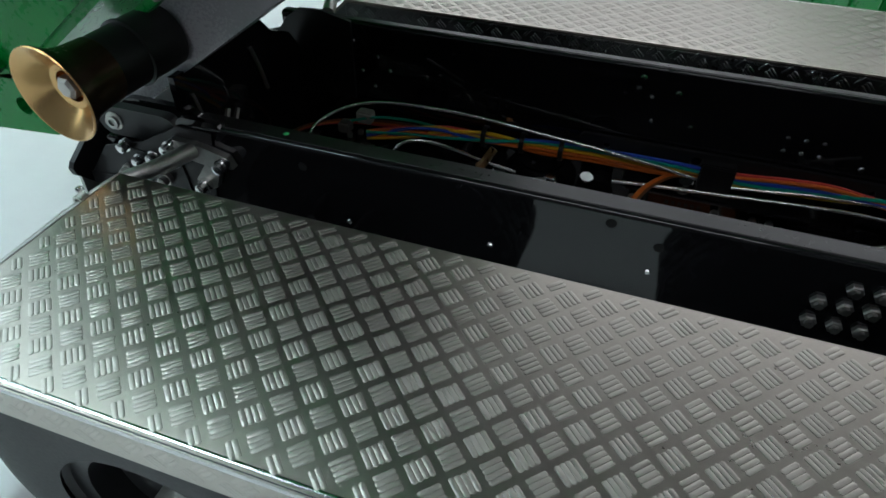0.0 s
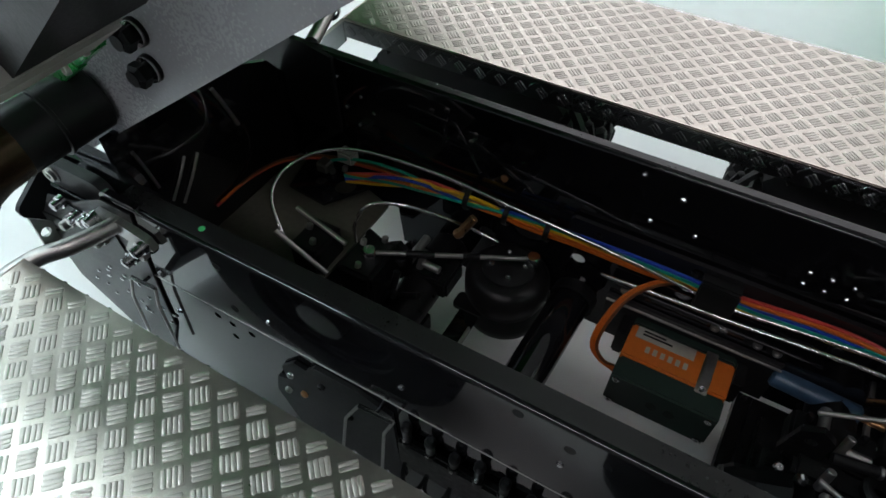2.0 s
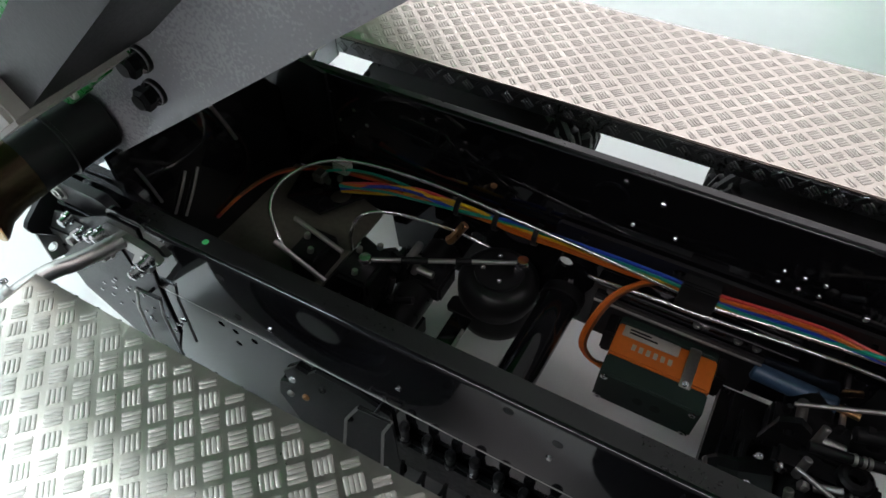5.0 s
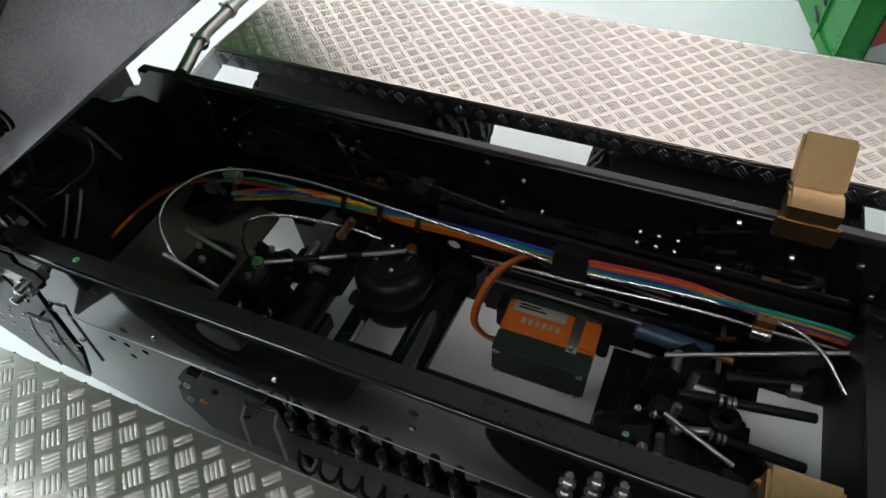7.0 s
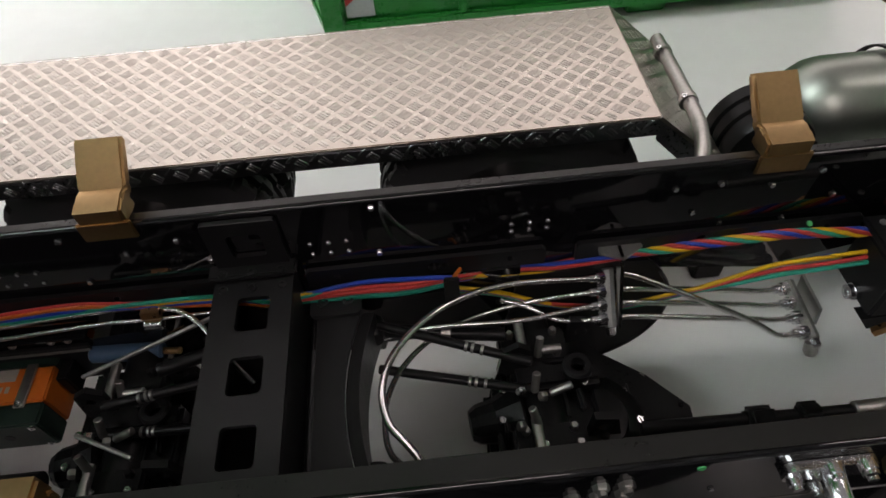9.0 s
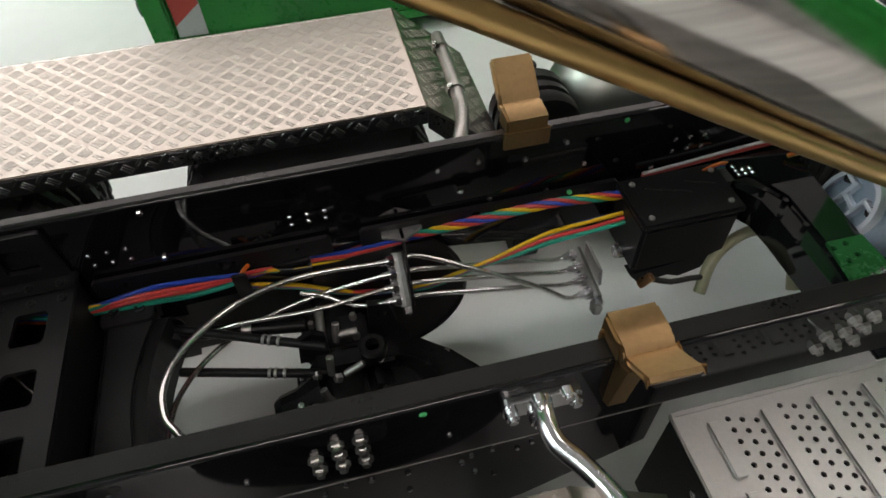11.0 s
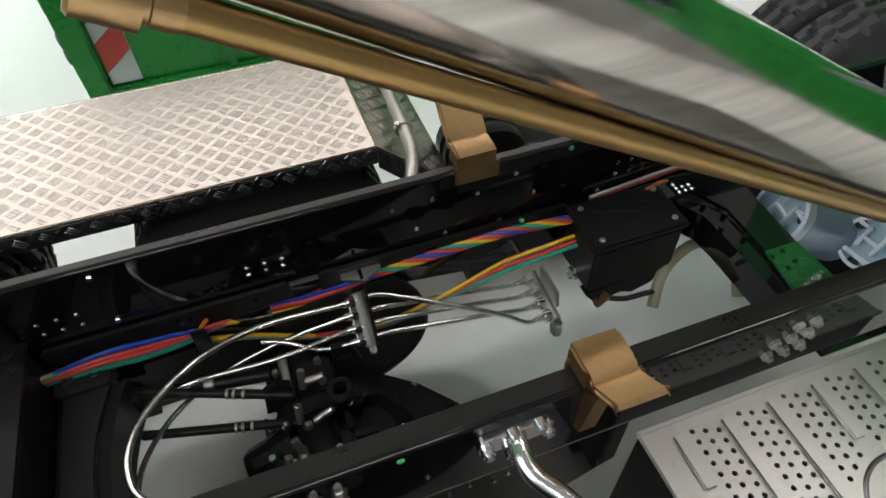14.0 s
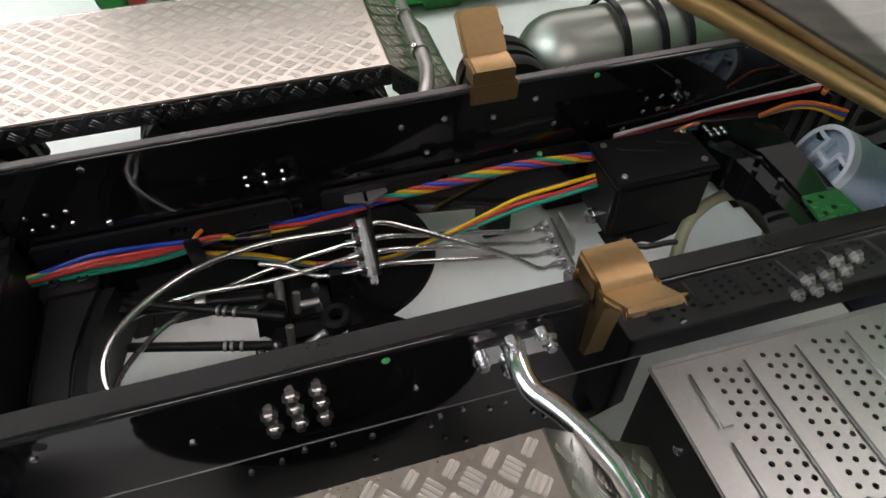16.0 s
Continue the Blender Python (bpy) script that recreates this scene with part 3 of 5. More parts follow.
pipe_rail([(302, 104, 128), (306, 114, 128), (309, 124, 127), (311, 134, 126), (313, 160, 124), (315, 196, 121)], [((311.6, 144, 125), (313, 160, 124)), ((313.6, 182, 122.3), (315, 196, 121))], "dull steel pipe clamped along the deck end")
pipe_rail([(-164, 104, 133), (-167, 112, 133), (-171, 122, 133), (-175, 134, 133), (-180, 160, 131), (-186, 200, 129)], [((-172, 128, 133), (-175, 134, 133)), ((-180, 160, 131), (-186, 200, 129))], "dull steel pipe clamped along the deck end")
pipe_rail([(-160, 3, 124), (-163, -8, 124), (-168, -18, 123), (-176, -28, 121), (-182, -50, 117), (-186, -110, 113)], [((-180, -36, 119.5), (-182, -50, 117)), ((-184, -80, 115), (-186, -110, 113))], "dull steel pipe bolted to the frame at the rear")

# ---- brass blocks on the rails ----
def brass_block(cx, yweb, s, label):
    """A hook-shaped rest: foot on the rail, a sloping step and an upright lip leaning outward."""
    t = thing("brass_rest", (cx, yweb, 133), label, "bracket", "brass rests on the rails")
    prof = [(-1, 133), (-1, 141), (6, 142.5), (9, 142), (11, 143.5), (23, 153), (26, 150.5), (14, 139), (10, 136.5), (9.5, 133)]
    if s < 0:
        prof = [(-3, 133), (-3, 141.2), (9, 141.2), (11, 139.6), (12.5, 140.4), (21.5, 146.6), (22.8, 145.8), (22.6, 144.2), (14, 138), (10.5, 135.6), (9.5, 133)]
    y_of = lambda d: yweb + s * d
    bm = plate([(y_of(d), z) for d, z in prof], cx - 8.3, cx + 8.3, axis="x")
    bmesh.ops.bevel(bm, geom=[e for e in bm.edges if abs(e.verts[0].co.x - e.verts[1].co.x) < 1e-4], offset=0.9, segments=2, affect="EDGES")
    part("body", bm, BRASS, t, smooth=True)
    part("foot", box(cx - 9.5, cx + 9.5, min(y_of(-1.5), y_of(0)), max(y_of(-1.5), y_of(0)), 127 if s > 0 else 131, 136, 0.6), BRASS, t)
    if s < 0:
        part("leg", plate([(y_of(8.7), 134), (y_of(15), 138), (y_of(13.5), 126), (y_of(12), 112), (y_of(8.7), 110)], cx - 8.3, cx - 2.5, axis="x"), BRASS, t)
        part("gusset", plate([(y_of(8.7), 134), (y_of(15), 138), (y_of(12.5), 126), (y_of(8.7), 124)], cx + 3.5, cx + 7.5, axis="x"), BRASS, t)
    return t


brass_block(90.4, 100, 1, "brass hook-shaped rest on the frame rail")
brass_block(328.5, 100, 1, "brass hook-shaped rest on the frame rail")
brass_block(91.5, 6.5, -1, "brass hook-shaped rest on the frame rail")
brass_block(329, 6.5, -1, "brass hook-shaped rest, its edge chipped bright")

# ---- lifting arm at the rear ----
arm = thing("crane_arm", (-200, 28, 120), "dark grey painted lifting arm, raised at a slant", "arm")
aw = Vector((0.815, 0, 0.58)).normalized()
au = Vector((-aw.z, 0, aw.x))
a0 = Vector((-206, 0, 121))
q = [a0 - aw * 22 + au * 4, a0 - aw * 12 - au * 1, a0 + aw * 330 - au * 3, a0 + aw * 330 + au * 32, a0 + aw * 60 + au * 28, a0 - aw * 10 + au * 14]
part("beam", plate([(p.x, p.z) for p in q], 18, 40), GREYARM, arm)
for d, h in ((82, 9), (88, 18)):
    p = a0 + aw * d + au * h + Vector((0, 18, 0))
    bolt = part("bolt", spin(p, p - Vector((0, 1, 0)), [(0, 0), (0, 4.2), (1.2, 4.2), (1.2, 2.4), (7, 2.4), (7, 0)], 16), PLASTIC, arm, smooth=True)
    part("nut", hex_bolt(p - Vector((0, 3.4, 0)), (0, -1, 0), 3.8, 3.4), PLASTIC, bolt)
    part("washer", spin(p - Vector((0, 1.0, 0)), p - Vector((0, 3, 0)), [(0, 0), (0, 3.9), (0.9, 3.9), (0.9, 0)], 20), STEEL, bolt, smooth=True)
part("pivot_lug", plate(round_rect(-208, -170, 112, 128, 7, 6), 13, 16, [ring_of(-200, 120, 3)]), BLACK, arm)
bar_q = [a0 + aw * 102.5 + au * 21, a0 + aw * 330 + au * 33, a0 + aw * 330 + au * 47, a0 + aw * 102.5 + au * 34]
bar = part("slide_bar", plate([(p.x, p.z) for p in bar_q], -20, 16.5), PLASTIC, arm, "black square bar with a pale end")
end_q = [a0 + aw * 80 + au * 20, a0 + aw * 102 + au * 19.5, a0 + aw * 102 + au * 30, a0 + aw * 80 + au * 30.5]
eb = plate([(p.x, p.z) for p in end_q], -25, 10)
bmesh.ops.bevel(eb, geom=eb.edges[:], offset=1.2, segments=2, affect="EDGES")
part("end_cap", eb, PAPER, bar, "pale grey square end cap")
for d, h in ((52, 21), (70, 21.5)):
    p = a0 + aw * d + au * h + Vector((0, 12, 0))
    lug = part("green_lug", turned(box(-9, 9, -2, 2, -1.8, 1.8, 0.5), Matrix.Translation(p) @ Matrix.Rotation(-math.atan2(aw.z, aw.x), 4, "Y")), GREEN, arm, "green painted lug with pale screws")
    part("screw", cap_screw(p + aw * 4 + Vector((0, -2, 0)), (0, -1, 0.2), 1.7, 1.6), PAPER, lug, smooth=True)
roller = part("roller", spin((-181, 18, 154), (-186, -32, 152), [(0, 0), (0, 10), (1, 11), (16, 11), (16.2, 11.6), (17.2, 11.6), (17.4, 10.6), (31, 10.6), (32, 10.6)], 36), SATIN, arm, smooth=True)
bell = part("bell", spin((-184, -11, 152.8), (-186, -32, 152), [(0, 10.8), (8, 11.2), (13, 12.5), (17, 15.4), (18.0, 15.6)], 48), BRONZE, roller, "flared end, dark outside", smooth=True)
part("bell_lining", spin((-184, -11, 152.8), (-186, -32, 152), [(18.0, 15.6), (18.4, 15.3), (18.2, 14.7), (11.5, 8.0), (12.2, 7.2), (11.8, 5.2), (8, 4.8), (8, 0)], 48), POLBRASS, roller, "turned brass funnel", smooth=True)
part("hex_bolt", hex_bolt((-185, -22, 152.4), (-0.08, -1, -0.04), 3.8, 3.2), DULLSTEEL, roller)

hull = thing("tipped_body", (-320, 120, 0), "large green painted steel body tipped up behind the arm", "body")
g0 = Vector((-352, 0, 78))
gq = [g0, g0 + aw * 30 - au * 7, g0 + aw * 330 - au * 4, g0 + aw * 330 + au * 230, g0 + aw * 20 + au * 200, g0 - aw * 10 + au * 24]
gb = plate([(p.x, p.z) for p in gq], 56, 240)
bmesh.ops.bevel(gb, geom=[e for e in gb.edges if abs(e.verts[0].co.y - e.verts[1].co.y) < 1e-4], offset=4, segments=3, affect="EDGES")
part("shell", gb, GREEN, hull, smooth=True)
for d in (30, 110, 190, 270):
    rq = [g0 + aw * d + au * 2, g0 + aw * (d + 10) + au * 2, g0 + aw * (d + 10) + au * 180, g0 + aw * d + au * 180]
    part("rib", plate([(p.x, p.z) for p in rq], 50, 55.8), GREEN, hull)
# never in view; sized to shade the chassis and tint deck reflections
unseen_bed = [a0 + aw * 40 + au * 92, a0 + aw * 640 + au * 92, a0 + aw * 640 + au * 190, a0 + aw * 20 + au * 190]
bb = plate([(p.x, p.z) for p in unseen_bed], -54, 118)
bmesh.ops.bevel(bb, geom=[e for e in bb.edges if abs(e.verts[0].co.y - e.verts[1].co.y) < 1e-4], offset=6, segments=3, affect="EDGES")
part("unseen_bed", bb, GREEN, hull, smooth=True)
part("clevis", plate([(-352, 62), (-306, 66), (-292, 92), (-300, 104), (-346, 92)], 56, 70, [ring_of(-322, 80, 5)]), GREEN, hull)
part("prop", box(-330, -300, 150, 180, 0.5, 100, 1.5), SATIN, hull)
for k in range(3):
    part("lug", box(-238 + 12 * k, -230 + 12 * k, 44, 56, 152 + 8 * k, 160 + 8 * k, 1), TANKALU if k == 1 else GREEN, hull)

cab = thing("truck_cab", (720, 52, 62), "green painted truck cab over the front axle", "cab")
cb = box(650, 830, -115, 220, 128, 470, 12, 3)
part("body", cb, GREEN, cab, smooth=True)
part("bumper", box(760, 836, -112, 217, 60, 127, 6), SATIN, cab)
part("rear_pane", box(648.2, 649.8, -60, 165, 320, 420, 0.5), BLACK, cab, "dark rear window pane")

# ---- lifting cylinder over the front ----
cyl = thing("lifting_cylinder", (470, 30, 110), "polished steel hydraulic cylinder with a brass feed pipe, slanting up", "hydraulic cylinder")
c0, c1 = Vector((505, 20, 128)), Vector((196, 20, 307))
part("barrel", rod(c0, c1, 15.0, 64, 1.0), CHROME, cyl, smooth=True)
mount = part("end_bracket", plate([(436, 190), (442, 196), (452, 214), (470, 214), (462, 190), (456, 172), (464, 150), (452, 150), (446, 172)], 35.2, 38), ZINC, cyl, "grey steel end bracket with plated bolts")
for x, z in ((447, 196.5), (446, 189), (447, 184)):
    part("screw", cap_screw((x, 35.2, z), (0, -1, 0), 1.8, 1.6), STEEL, mount, smooth=True)
p0, p1 = Vector((505, 11, 112)), Vector((247, 11, 259))
part("feed_pipe", rod(p0, p1, 2.8, 24, 0.5), PIPEBRASS, cyl, "straight brass feed pipe", smooth=True)
part("union", spin(p1, p1 + (p1 - p0), [(-1, 0), (-1, 3.0), (0, 3.2), (3, 3.2), (3.2, 2.9), (4, 2.9), (4.1, 4.4), (12, 4.4), (12.6, 3.8), (12.6, 0)], 20), BRASS, cyl, smooth=True)

# ---- green container ----
box_c = thing("skip_container", (300, 520, 0), "green painted steel skip container standing on the floor", "container")
cx0, cx1, cy0, cy1, cz0, cz1 = 138.0, 560.0, 398.0, 660.0, 14.0, 260.0
part("front_wall", box(cx0, cx1, cy0 + 6, cy0 + 10, cz0, cz1, 1), GREEN, box_c)
part("back_wall", box(cx0 - 62, cx1, cy1 + 0.2, cy1 + 4, cz0, cz1, 1), GREEN, box_c)
skew = lambda y, d=0.0: cx0 - 3 - 0.26 * (y - cy0 - 10) + d
part("end_wall", plate([(skew(cy0 + 6), cy0 + 6), (skew(cy0 + 6, 4), cy0 + 6), (skew(cy1, 4), cy1), (skew(cy1), cy1)], cz0, cz1, axis="z"), GREEN, box_c)
for yy in (cy0 + 44, cy0 + 104, cy0 + 170, cy0 + 235):
    part("end_rib", plate([(skew(yy, -2.2), yy), (skew(yy, -0.2), yy), (skew(yy + 9, -0.2), yy + 9), (skew(yy + 9, -2.2), yy + 9)], cz0, cz1, axis="z"), GREEN, box_c)
part("end_sill", plate([(skew(cy0 + 8, -2), cy0 + 8), (skew(cy0 + 8, -0.2), cy0 + 8), (skew(cy0 + 42, -0.2), cy0 + 42), (skew(cy0 + 42, -2), cy0 + 42)], cz0, cz0 + 8, axis="z"), GREEN, box_c)
for zz in (30, 44):
    hk = [(skew(462, -1), 462, zz), (skew(460, -2.5), 460, zz + 1), (skew(450, -3), 450, zz), (skew(444, -2.5), 444, zz - 3), (skew(452, -2), 452, zz - 4)]
    part("lashing_hook", tube(hk, 1.0, 8), CASE, box_c, "dark lashing hook", smooth=True)
part("end_wall", box(cx1 - 4, cx1, cy0 + 10, cy1 - 4, cz0, cz1, 1), GREEN, box_c)
part("base", box(cx0 + 4, cx1 - 4, cy0 + 10, cy1 - 4, cz0, cz0 + 4, 1), GREEN, box_c)
part("corner_post", box(cx0 - 3, cx0 + 14, cy0, cy0 + 6, cz0, cz1, 1.5), GREEN, box_c)
part("bottom_rail", box(cx0, cx1, cy0 + 1, cy0 + 6, cz0, cz0 + 10, 1.5), GREEN, box_c)
for rx in (245, 330, 415, 500):
    part("rib", box(rx - 4, rx + 4, cy0, cy0 + 6, cz0 + 10, cz1, 1.5), GREEN, box_c)
for rx in (180, 380, 520):
    part("skid", box(rx, rx + 34, cy0 + 14, cy1 - 14, 0.3, cz0, 2), GREEN, box_c)
sign = part("marker_board", box(cx0 + 16, cx0 + 38, cy0 + 4.6, cy0 + 6, 26, 76, 0.3), WHITE_SIGN, box_c, "red and white striped reflective board")
part("stripe", plate([(cx0 + 16.2, 36), (cx0 + 37.8, 52), (cx0 + 37.8, 76), (cx0 + 16.2, 60)], cy0 + 4.0, cy0 + 4.5), RED_SIGN, sign, "red stripe")

# ---- running gear between the rails ----
def wedge_bolt(p, r=2.4, h=5):
    return hex_bolt(p, (0, 0, 1), r, h)


def axle(cx, side):
    t = thing("drive_axle", (cx, 52, 60), "black drive axle with bolted brackets and plated screws", "axle", "drive axles")
    part("tube", rod((cx, 2, 60), (cx, 97, 60), 9, 24, 1), GEAR, t, smooth=True)
    first = cx < 0
    bright = GEAR if first else DULLSTEEL
    d = part("differential", turned(box(-26, 4 if first else 26, -22, 22, -20, 8, 9, 2), pose(cx + 3, 52, 50)), GEAR, t, smooth=True)
    part("nose", spin((cx - 30, 50, 56), (cx - 10, 52, 56), [(0, 0), (0, 6), (3, 8), (10, 9), (20, 14), (20, 0)], 12), GEAR, t)
    for k in range(4 if first else 9):
        part("fin", box(cx - 20 + 5 * k, cx - 18 + 5 * k, 36 + 3 * (k % 2), 68 - 4 * (k % 3), 56, 61 + 2 * (k % 3), 0.5), GEAR, d)
    for k in range(8):
        a = 2 * math.pi * k / 8
        part("screw", cap_screw((cx + (-8 if first else 4) + (11 if first else 20) * math.cos(a), 52 + 17 * math.sin(a), 58), (0, 0, 1), 1.2, 1.6), STEEL if k % 3 else GEAR, d, smooth=True)
    for yy in (34, 76):
        pad = part("spring_pad", box(cx - 15, cx + 13, yy - 8, yy + 8, 60, 70, 1.2), GEAR, t)
        for dx, dy in ((-10, -5), (8, -5), (-10, 5), (8, 5)):
            part("nut", wedge_bolt((cx + dx, yy + dy, 70), 1.7, 3.5), DULLSTEEL if cx > 200 else GEAR, pad)
        part("pin", rod((cx - 6, yy - 9, 74), (cx - 6, yy + 9, 74), 2.0, 14, 0.3), DULLSTEEL, pad, smooth=True)
        part("pin", rod((cx + 1, yy - 6, 76), (cx + 9, yy - 6, 76), 1.8, 14, 0.3), DULLSTEEL, pad, smooth=True)
        part("ear", plate([(cx - 17, 66), (cx - 4, 66), (cx - 4, 82), (cx - 9, 86), (cx - 15, 82)], yy - 9.5, yy - 7, [ring_of(cx - 10, 78, 2)]), GEAR, pad)
        if not first:
            part("ear", plate([(cx + 14, 62), (cx + 27, 62), (cx + 24, 76), (cx + 15, 78)], yy + 4, yy + 7, [ring_of(cx + 20, 70, 2.6)]), GEAR, pad)
    if not first:
        part("input_boss", spin((cx + 14, 62, 70), (cx + 14, 62, 80), [(0, 0), (0, 6), (5, 6), (6, 5), (6, 3), (2, 2.6), (2, 0)], 20), GEAR, t, smooth=True)
        part("cover", box(cx - 12, cx + 24, 56, 66, 62, 72, 2), GEAR, t)
    for k, (dx, yy, dirn) in enumerate(((0, 70, (0.15, 0.5, 1)), (-4, 55, (0.1, 0.4, 1)), (-6, 41, (-0.3, 0.5, 1)), (4, 52, (1, 0.1, 0.5)))):
        pp = Vector((cx + dx, yy, 76))
        dv = Vector(dirn).normalized()
        stud = part("stud", rod(pp - dv * 3, pp + dv * 6, 1.6, 12, 0.3), bright if k else DULLSTEEL, t, smooth=True)
        part("nut", hex_bolt(pp + Vector((-5, -1, -2)), (-1, -0.2, 0.6), 2.1, 2.6), STEEL if k == 1 else bright, stud)
    for k in range(3 if first else 7):
        part("bracket", turned(box(-1.2, 1.2, -6 - 2 * (k % 2), 8, -7, 5, 1.0), pose(cx - 16 + 6 * k, 46 + 5 * (k % 3), 61 + 2 * (k % 2), 8 * (k % 3) - 8, 0, 4 * (k % 2))), GEAR, d)
    for k, (dx, yy) in enumerate(((-16, 57), (-18, 45), (-4, 33), (9, 33), (35, 29), (34, 41), (16, 57))[: 3 if first else 7]):
        part("screw", cap_screw((cx + dx, yy, 73 - 0.2 * abs(dx)), (0.1, -0.2, 1), 1.5, 1.8), STEEL, t, smooth=True)
    if not first:
        part("casing", spin((cx + 18, 46, 40), (cx + 19, 46, 80), [(0, 0), (0, 18), (3, 22), (14, 23), (18, 20), (20, 14), (22, 13), (23, 8), (23, 0)], 22), GEAR, t, smooth=True)
        for k in range(10):
            a = 2 * math.pi * k / 10
            part("screw", cap_screw((cx + 18 + 20.5 * math.cos(a), 46 + 20.5 * math.sin(a), 55), (0, 0, 1), 1.3, 2), STEEL if k % 2 else GEAR, t, smooth=True)
    for yo, zo in ((0, 0), (8, -8)):
        e0, e1 = Vector((cx - 4, 63 - yo, 80 + zo)), Vector((cx + (-64 if cx > 200 else -26 if first else 42), (86 if cx > 200 else 69) - 2 * yo, 82 + zo))
        track = part("track_rod", rod(e0, e1, 1.9, 14, 0.3), PLASTIC, t, smooth=True)
        for f in (0.30, 0.36, 0.40):
            q = e0.lerp(e1, f)
            part("clamp", rod(q, q + (e1 - e0).normalized() * 1.2, 2.3, 12, 0.2), DULLSTEEL, track, smooth=True)
    s = 1 if 0 < cx < 200 else -1
    for yy, zz in ((80, 74), (30, 70))[1 if first else 0:]:
        far = 44 if s > 0 else 66
        ye = yy + (6 if yy > 50 else -4)
        r0 = part("radius_rod", rod((cx + s * 12, yy, zz), (cx + s * far, ye, zz + 4), 3.0, 16, 0.4), GEAR, t, smooth=True)
        part("joint", spin((cx + s * far, ye - 5, zz + 4), (cx + s * far, ye + 20, zz + 4), [(0, 0), (0, 4.6), (1, 5), (9, 5), (10, 4.6), (10, 0)], 18), GEAR, r0, smooth=True)
        part("collar", rod((cx + s * 34, yy + 0.4 * (ye - yy), zz + 1.7), (cx + s * 38, yy + 0.5 * (ye - yy), zz + 2.0), 3.5, 14, 0.3), DULLSTEEL, r0, smooth=True)
    t.location.z -= 7 * MM
    return t


for cx in AXLES:
    axle(cx, 1)

def gear_case(outline, ribs, label):
    """A cast case low between the rails, with raised ribs and flange screws."""
    x, y = (sum(p[i] for p in outline) / len(outline) for i in (0, 1))
    t = thing("gear_case", (x, y, 30), label, "gear case", "gear cases")
    inner = [(x + 0.86 * (a - x), y + 0.86 * (b - y)) for a, b in outline]
    part("flange", plate(outline, 33, 39, axis="z"), GEAR, t)
    top = part("cover", plate(inner, 39.1, 44, axis="z"), GEAR, t)
    for x0, x1, y0, y1 in ribs:
        part("rib", box(x0, x1, y0, y1, 43, 49, 0.8), GEAR, top)
    for k, (a, b) in enumerate(outline):
        part("screw", cap_screw((x + 0.93 * (a - x), y + 0.93 * (b - y), 39), (0, 0, 1), 1.3, 1.8), DULLSTEEL if k % 2 else GEAR, t, smooth=True)
    return t


gear_case([(43, 20), (43, 60), (44, 97), (66, 97), (84, 97), (92, 88), (101, 76), (109, 58), (112, 40), (108, 20)], ((52, 55, 30, 84), (62, 64, 26, 70), (72, 74, 34, 80), (84, 98, 44, 47), (88, 90, 26, 70)), "black cast gear case low between the rails")
gear_case([(214, 20), (217, 56), (221, 71), (229, 84), (240, 96), (262, 94), (272, 82), (289, 69), (303, 53), (300, 20)], ((228, 231, 36, 74), (240, 242, 30, 70), (256, 259, 34, 72), (268, 288, 44, 47), (276, 278, 28, 62)), "black cast gear case low between the rails")

shaft = thing("drive_shaft", (330, 36, 64), "bright steel propeller shaft with a universal joint", "shaft")
part("shaft", rod((352, 34, 63), (424, 34, 66), 3.6, 28, 0.6), DULLSTEEL, shaft, smooth=True)
part("yoke", rod((274, 38, 58), (352, 34, 63), 2.6, 18, 0.5), GEAR, shaft, smooth=True)
part("joint", turned(box(-5, 5, -4.5, 4.5, -4.5, 4.5, 1.6, 3), pose(318, 36, 61, 25, 0, 0)), GEAR, shaft, smooth=True)
part("joint", turned(box(-4.5, 4.5, -4.2, 4.2, -4.2, 4.2, 1.6, 3), pose(336, 35, 62, -20, 0, 0)), GEAR, shaft, smooth=True)
shaft3 = thing("drive_shaft", (-10, 46, 58), "dark propeller shaft between the axles", "shaft")
part("shaft", rod((-62, 42, 58), (46, 42, 58), 4.2, 20, 0.5), PLASTIC, shaft3, smooth=True)

# cross tube, air bellows and the rear tray
ct = thing("cross_tube", (-31, 70, 60), "gloss black cross tube between the rails", "tube")
part("tube", rod((-34, 16, 60), (-30, 97, 62), 8.2, 32, 1.2), BLACK, ct, smooth=True)
part("band", spin((-34, 20, 60), (-30, 97, 62), [(0, 8.2), (0, 9.2), (4, 9.2), (4, 8.2)], 28), PLASTIC, ct, smooth=True)
part("band", spin((-30.3, 88, 61.8), (-30, 97, 62), [(0, 8.2), (0, 9.4), (5, 9.4), (5, 8.2)], 28), PLASTIC, ct, smooth=True)
bel = thing("air_bellows", (-58, 86, 40), "black rubber air bellows beside the axle", "bellows")
part("body", spin((-58, 84, 40), (-58, 84, 80), [(0, 0), (0, 14), (3, 17), (9, 18), (14, 16), (19, 18), (26, 18), (30, 15), (31, 12), (31, 0)], 36), PLASTIC, bel, smooth=True)
part("top_plate", spin((-58, 84, 71), (-58, 84, 80), [(0, 0), (0, 11), (1.6, 11), (1.6, 0)], 24), SATIN, bel, smooth=True)
for k in range(4):
    part("screw", cap_screw((-58 + 7 * math.cos(1.57 * k + 0.4), 84 + 7 * math.sin(1.57 * k + 0.4), 72.6), (0, 0, 1), 1.3, 1.4), STEEL, bel, smooth=True)
strip = thing("brace", (-68, 60, 50), "thin black brace with a bright steel edge", "brace")
part("bar", box(-72, -63, 20, 72, 50, 52, 0.4), BLACK, strip)
part("lip", box(-63.6, -62.6, 22, 60, 52, 55, 0.2), DULLSTEEL, strip)
part("lug", plate(round_rect(-76, -60, 68, 76, 2), 51, 53, [ring_of(-66, 72, 1.8)], axis="z"), SATIN, strip)

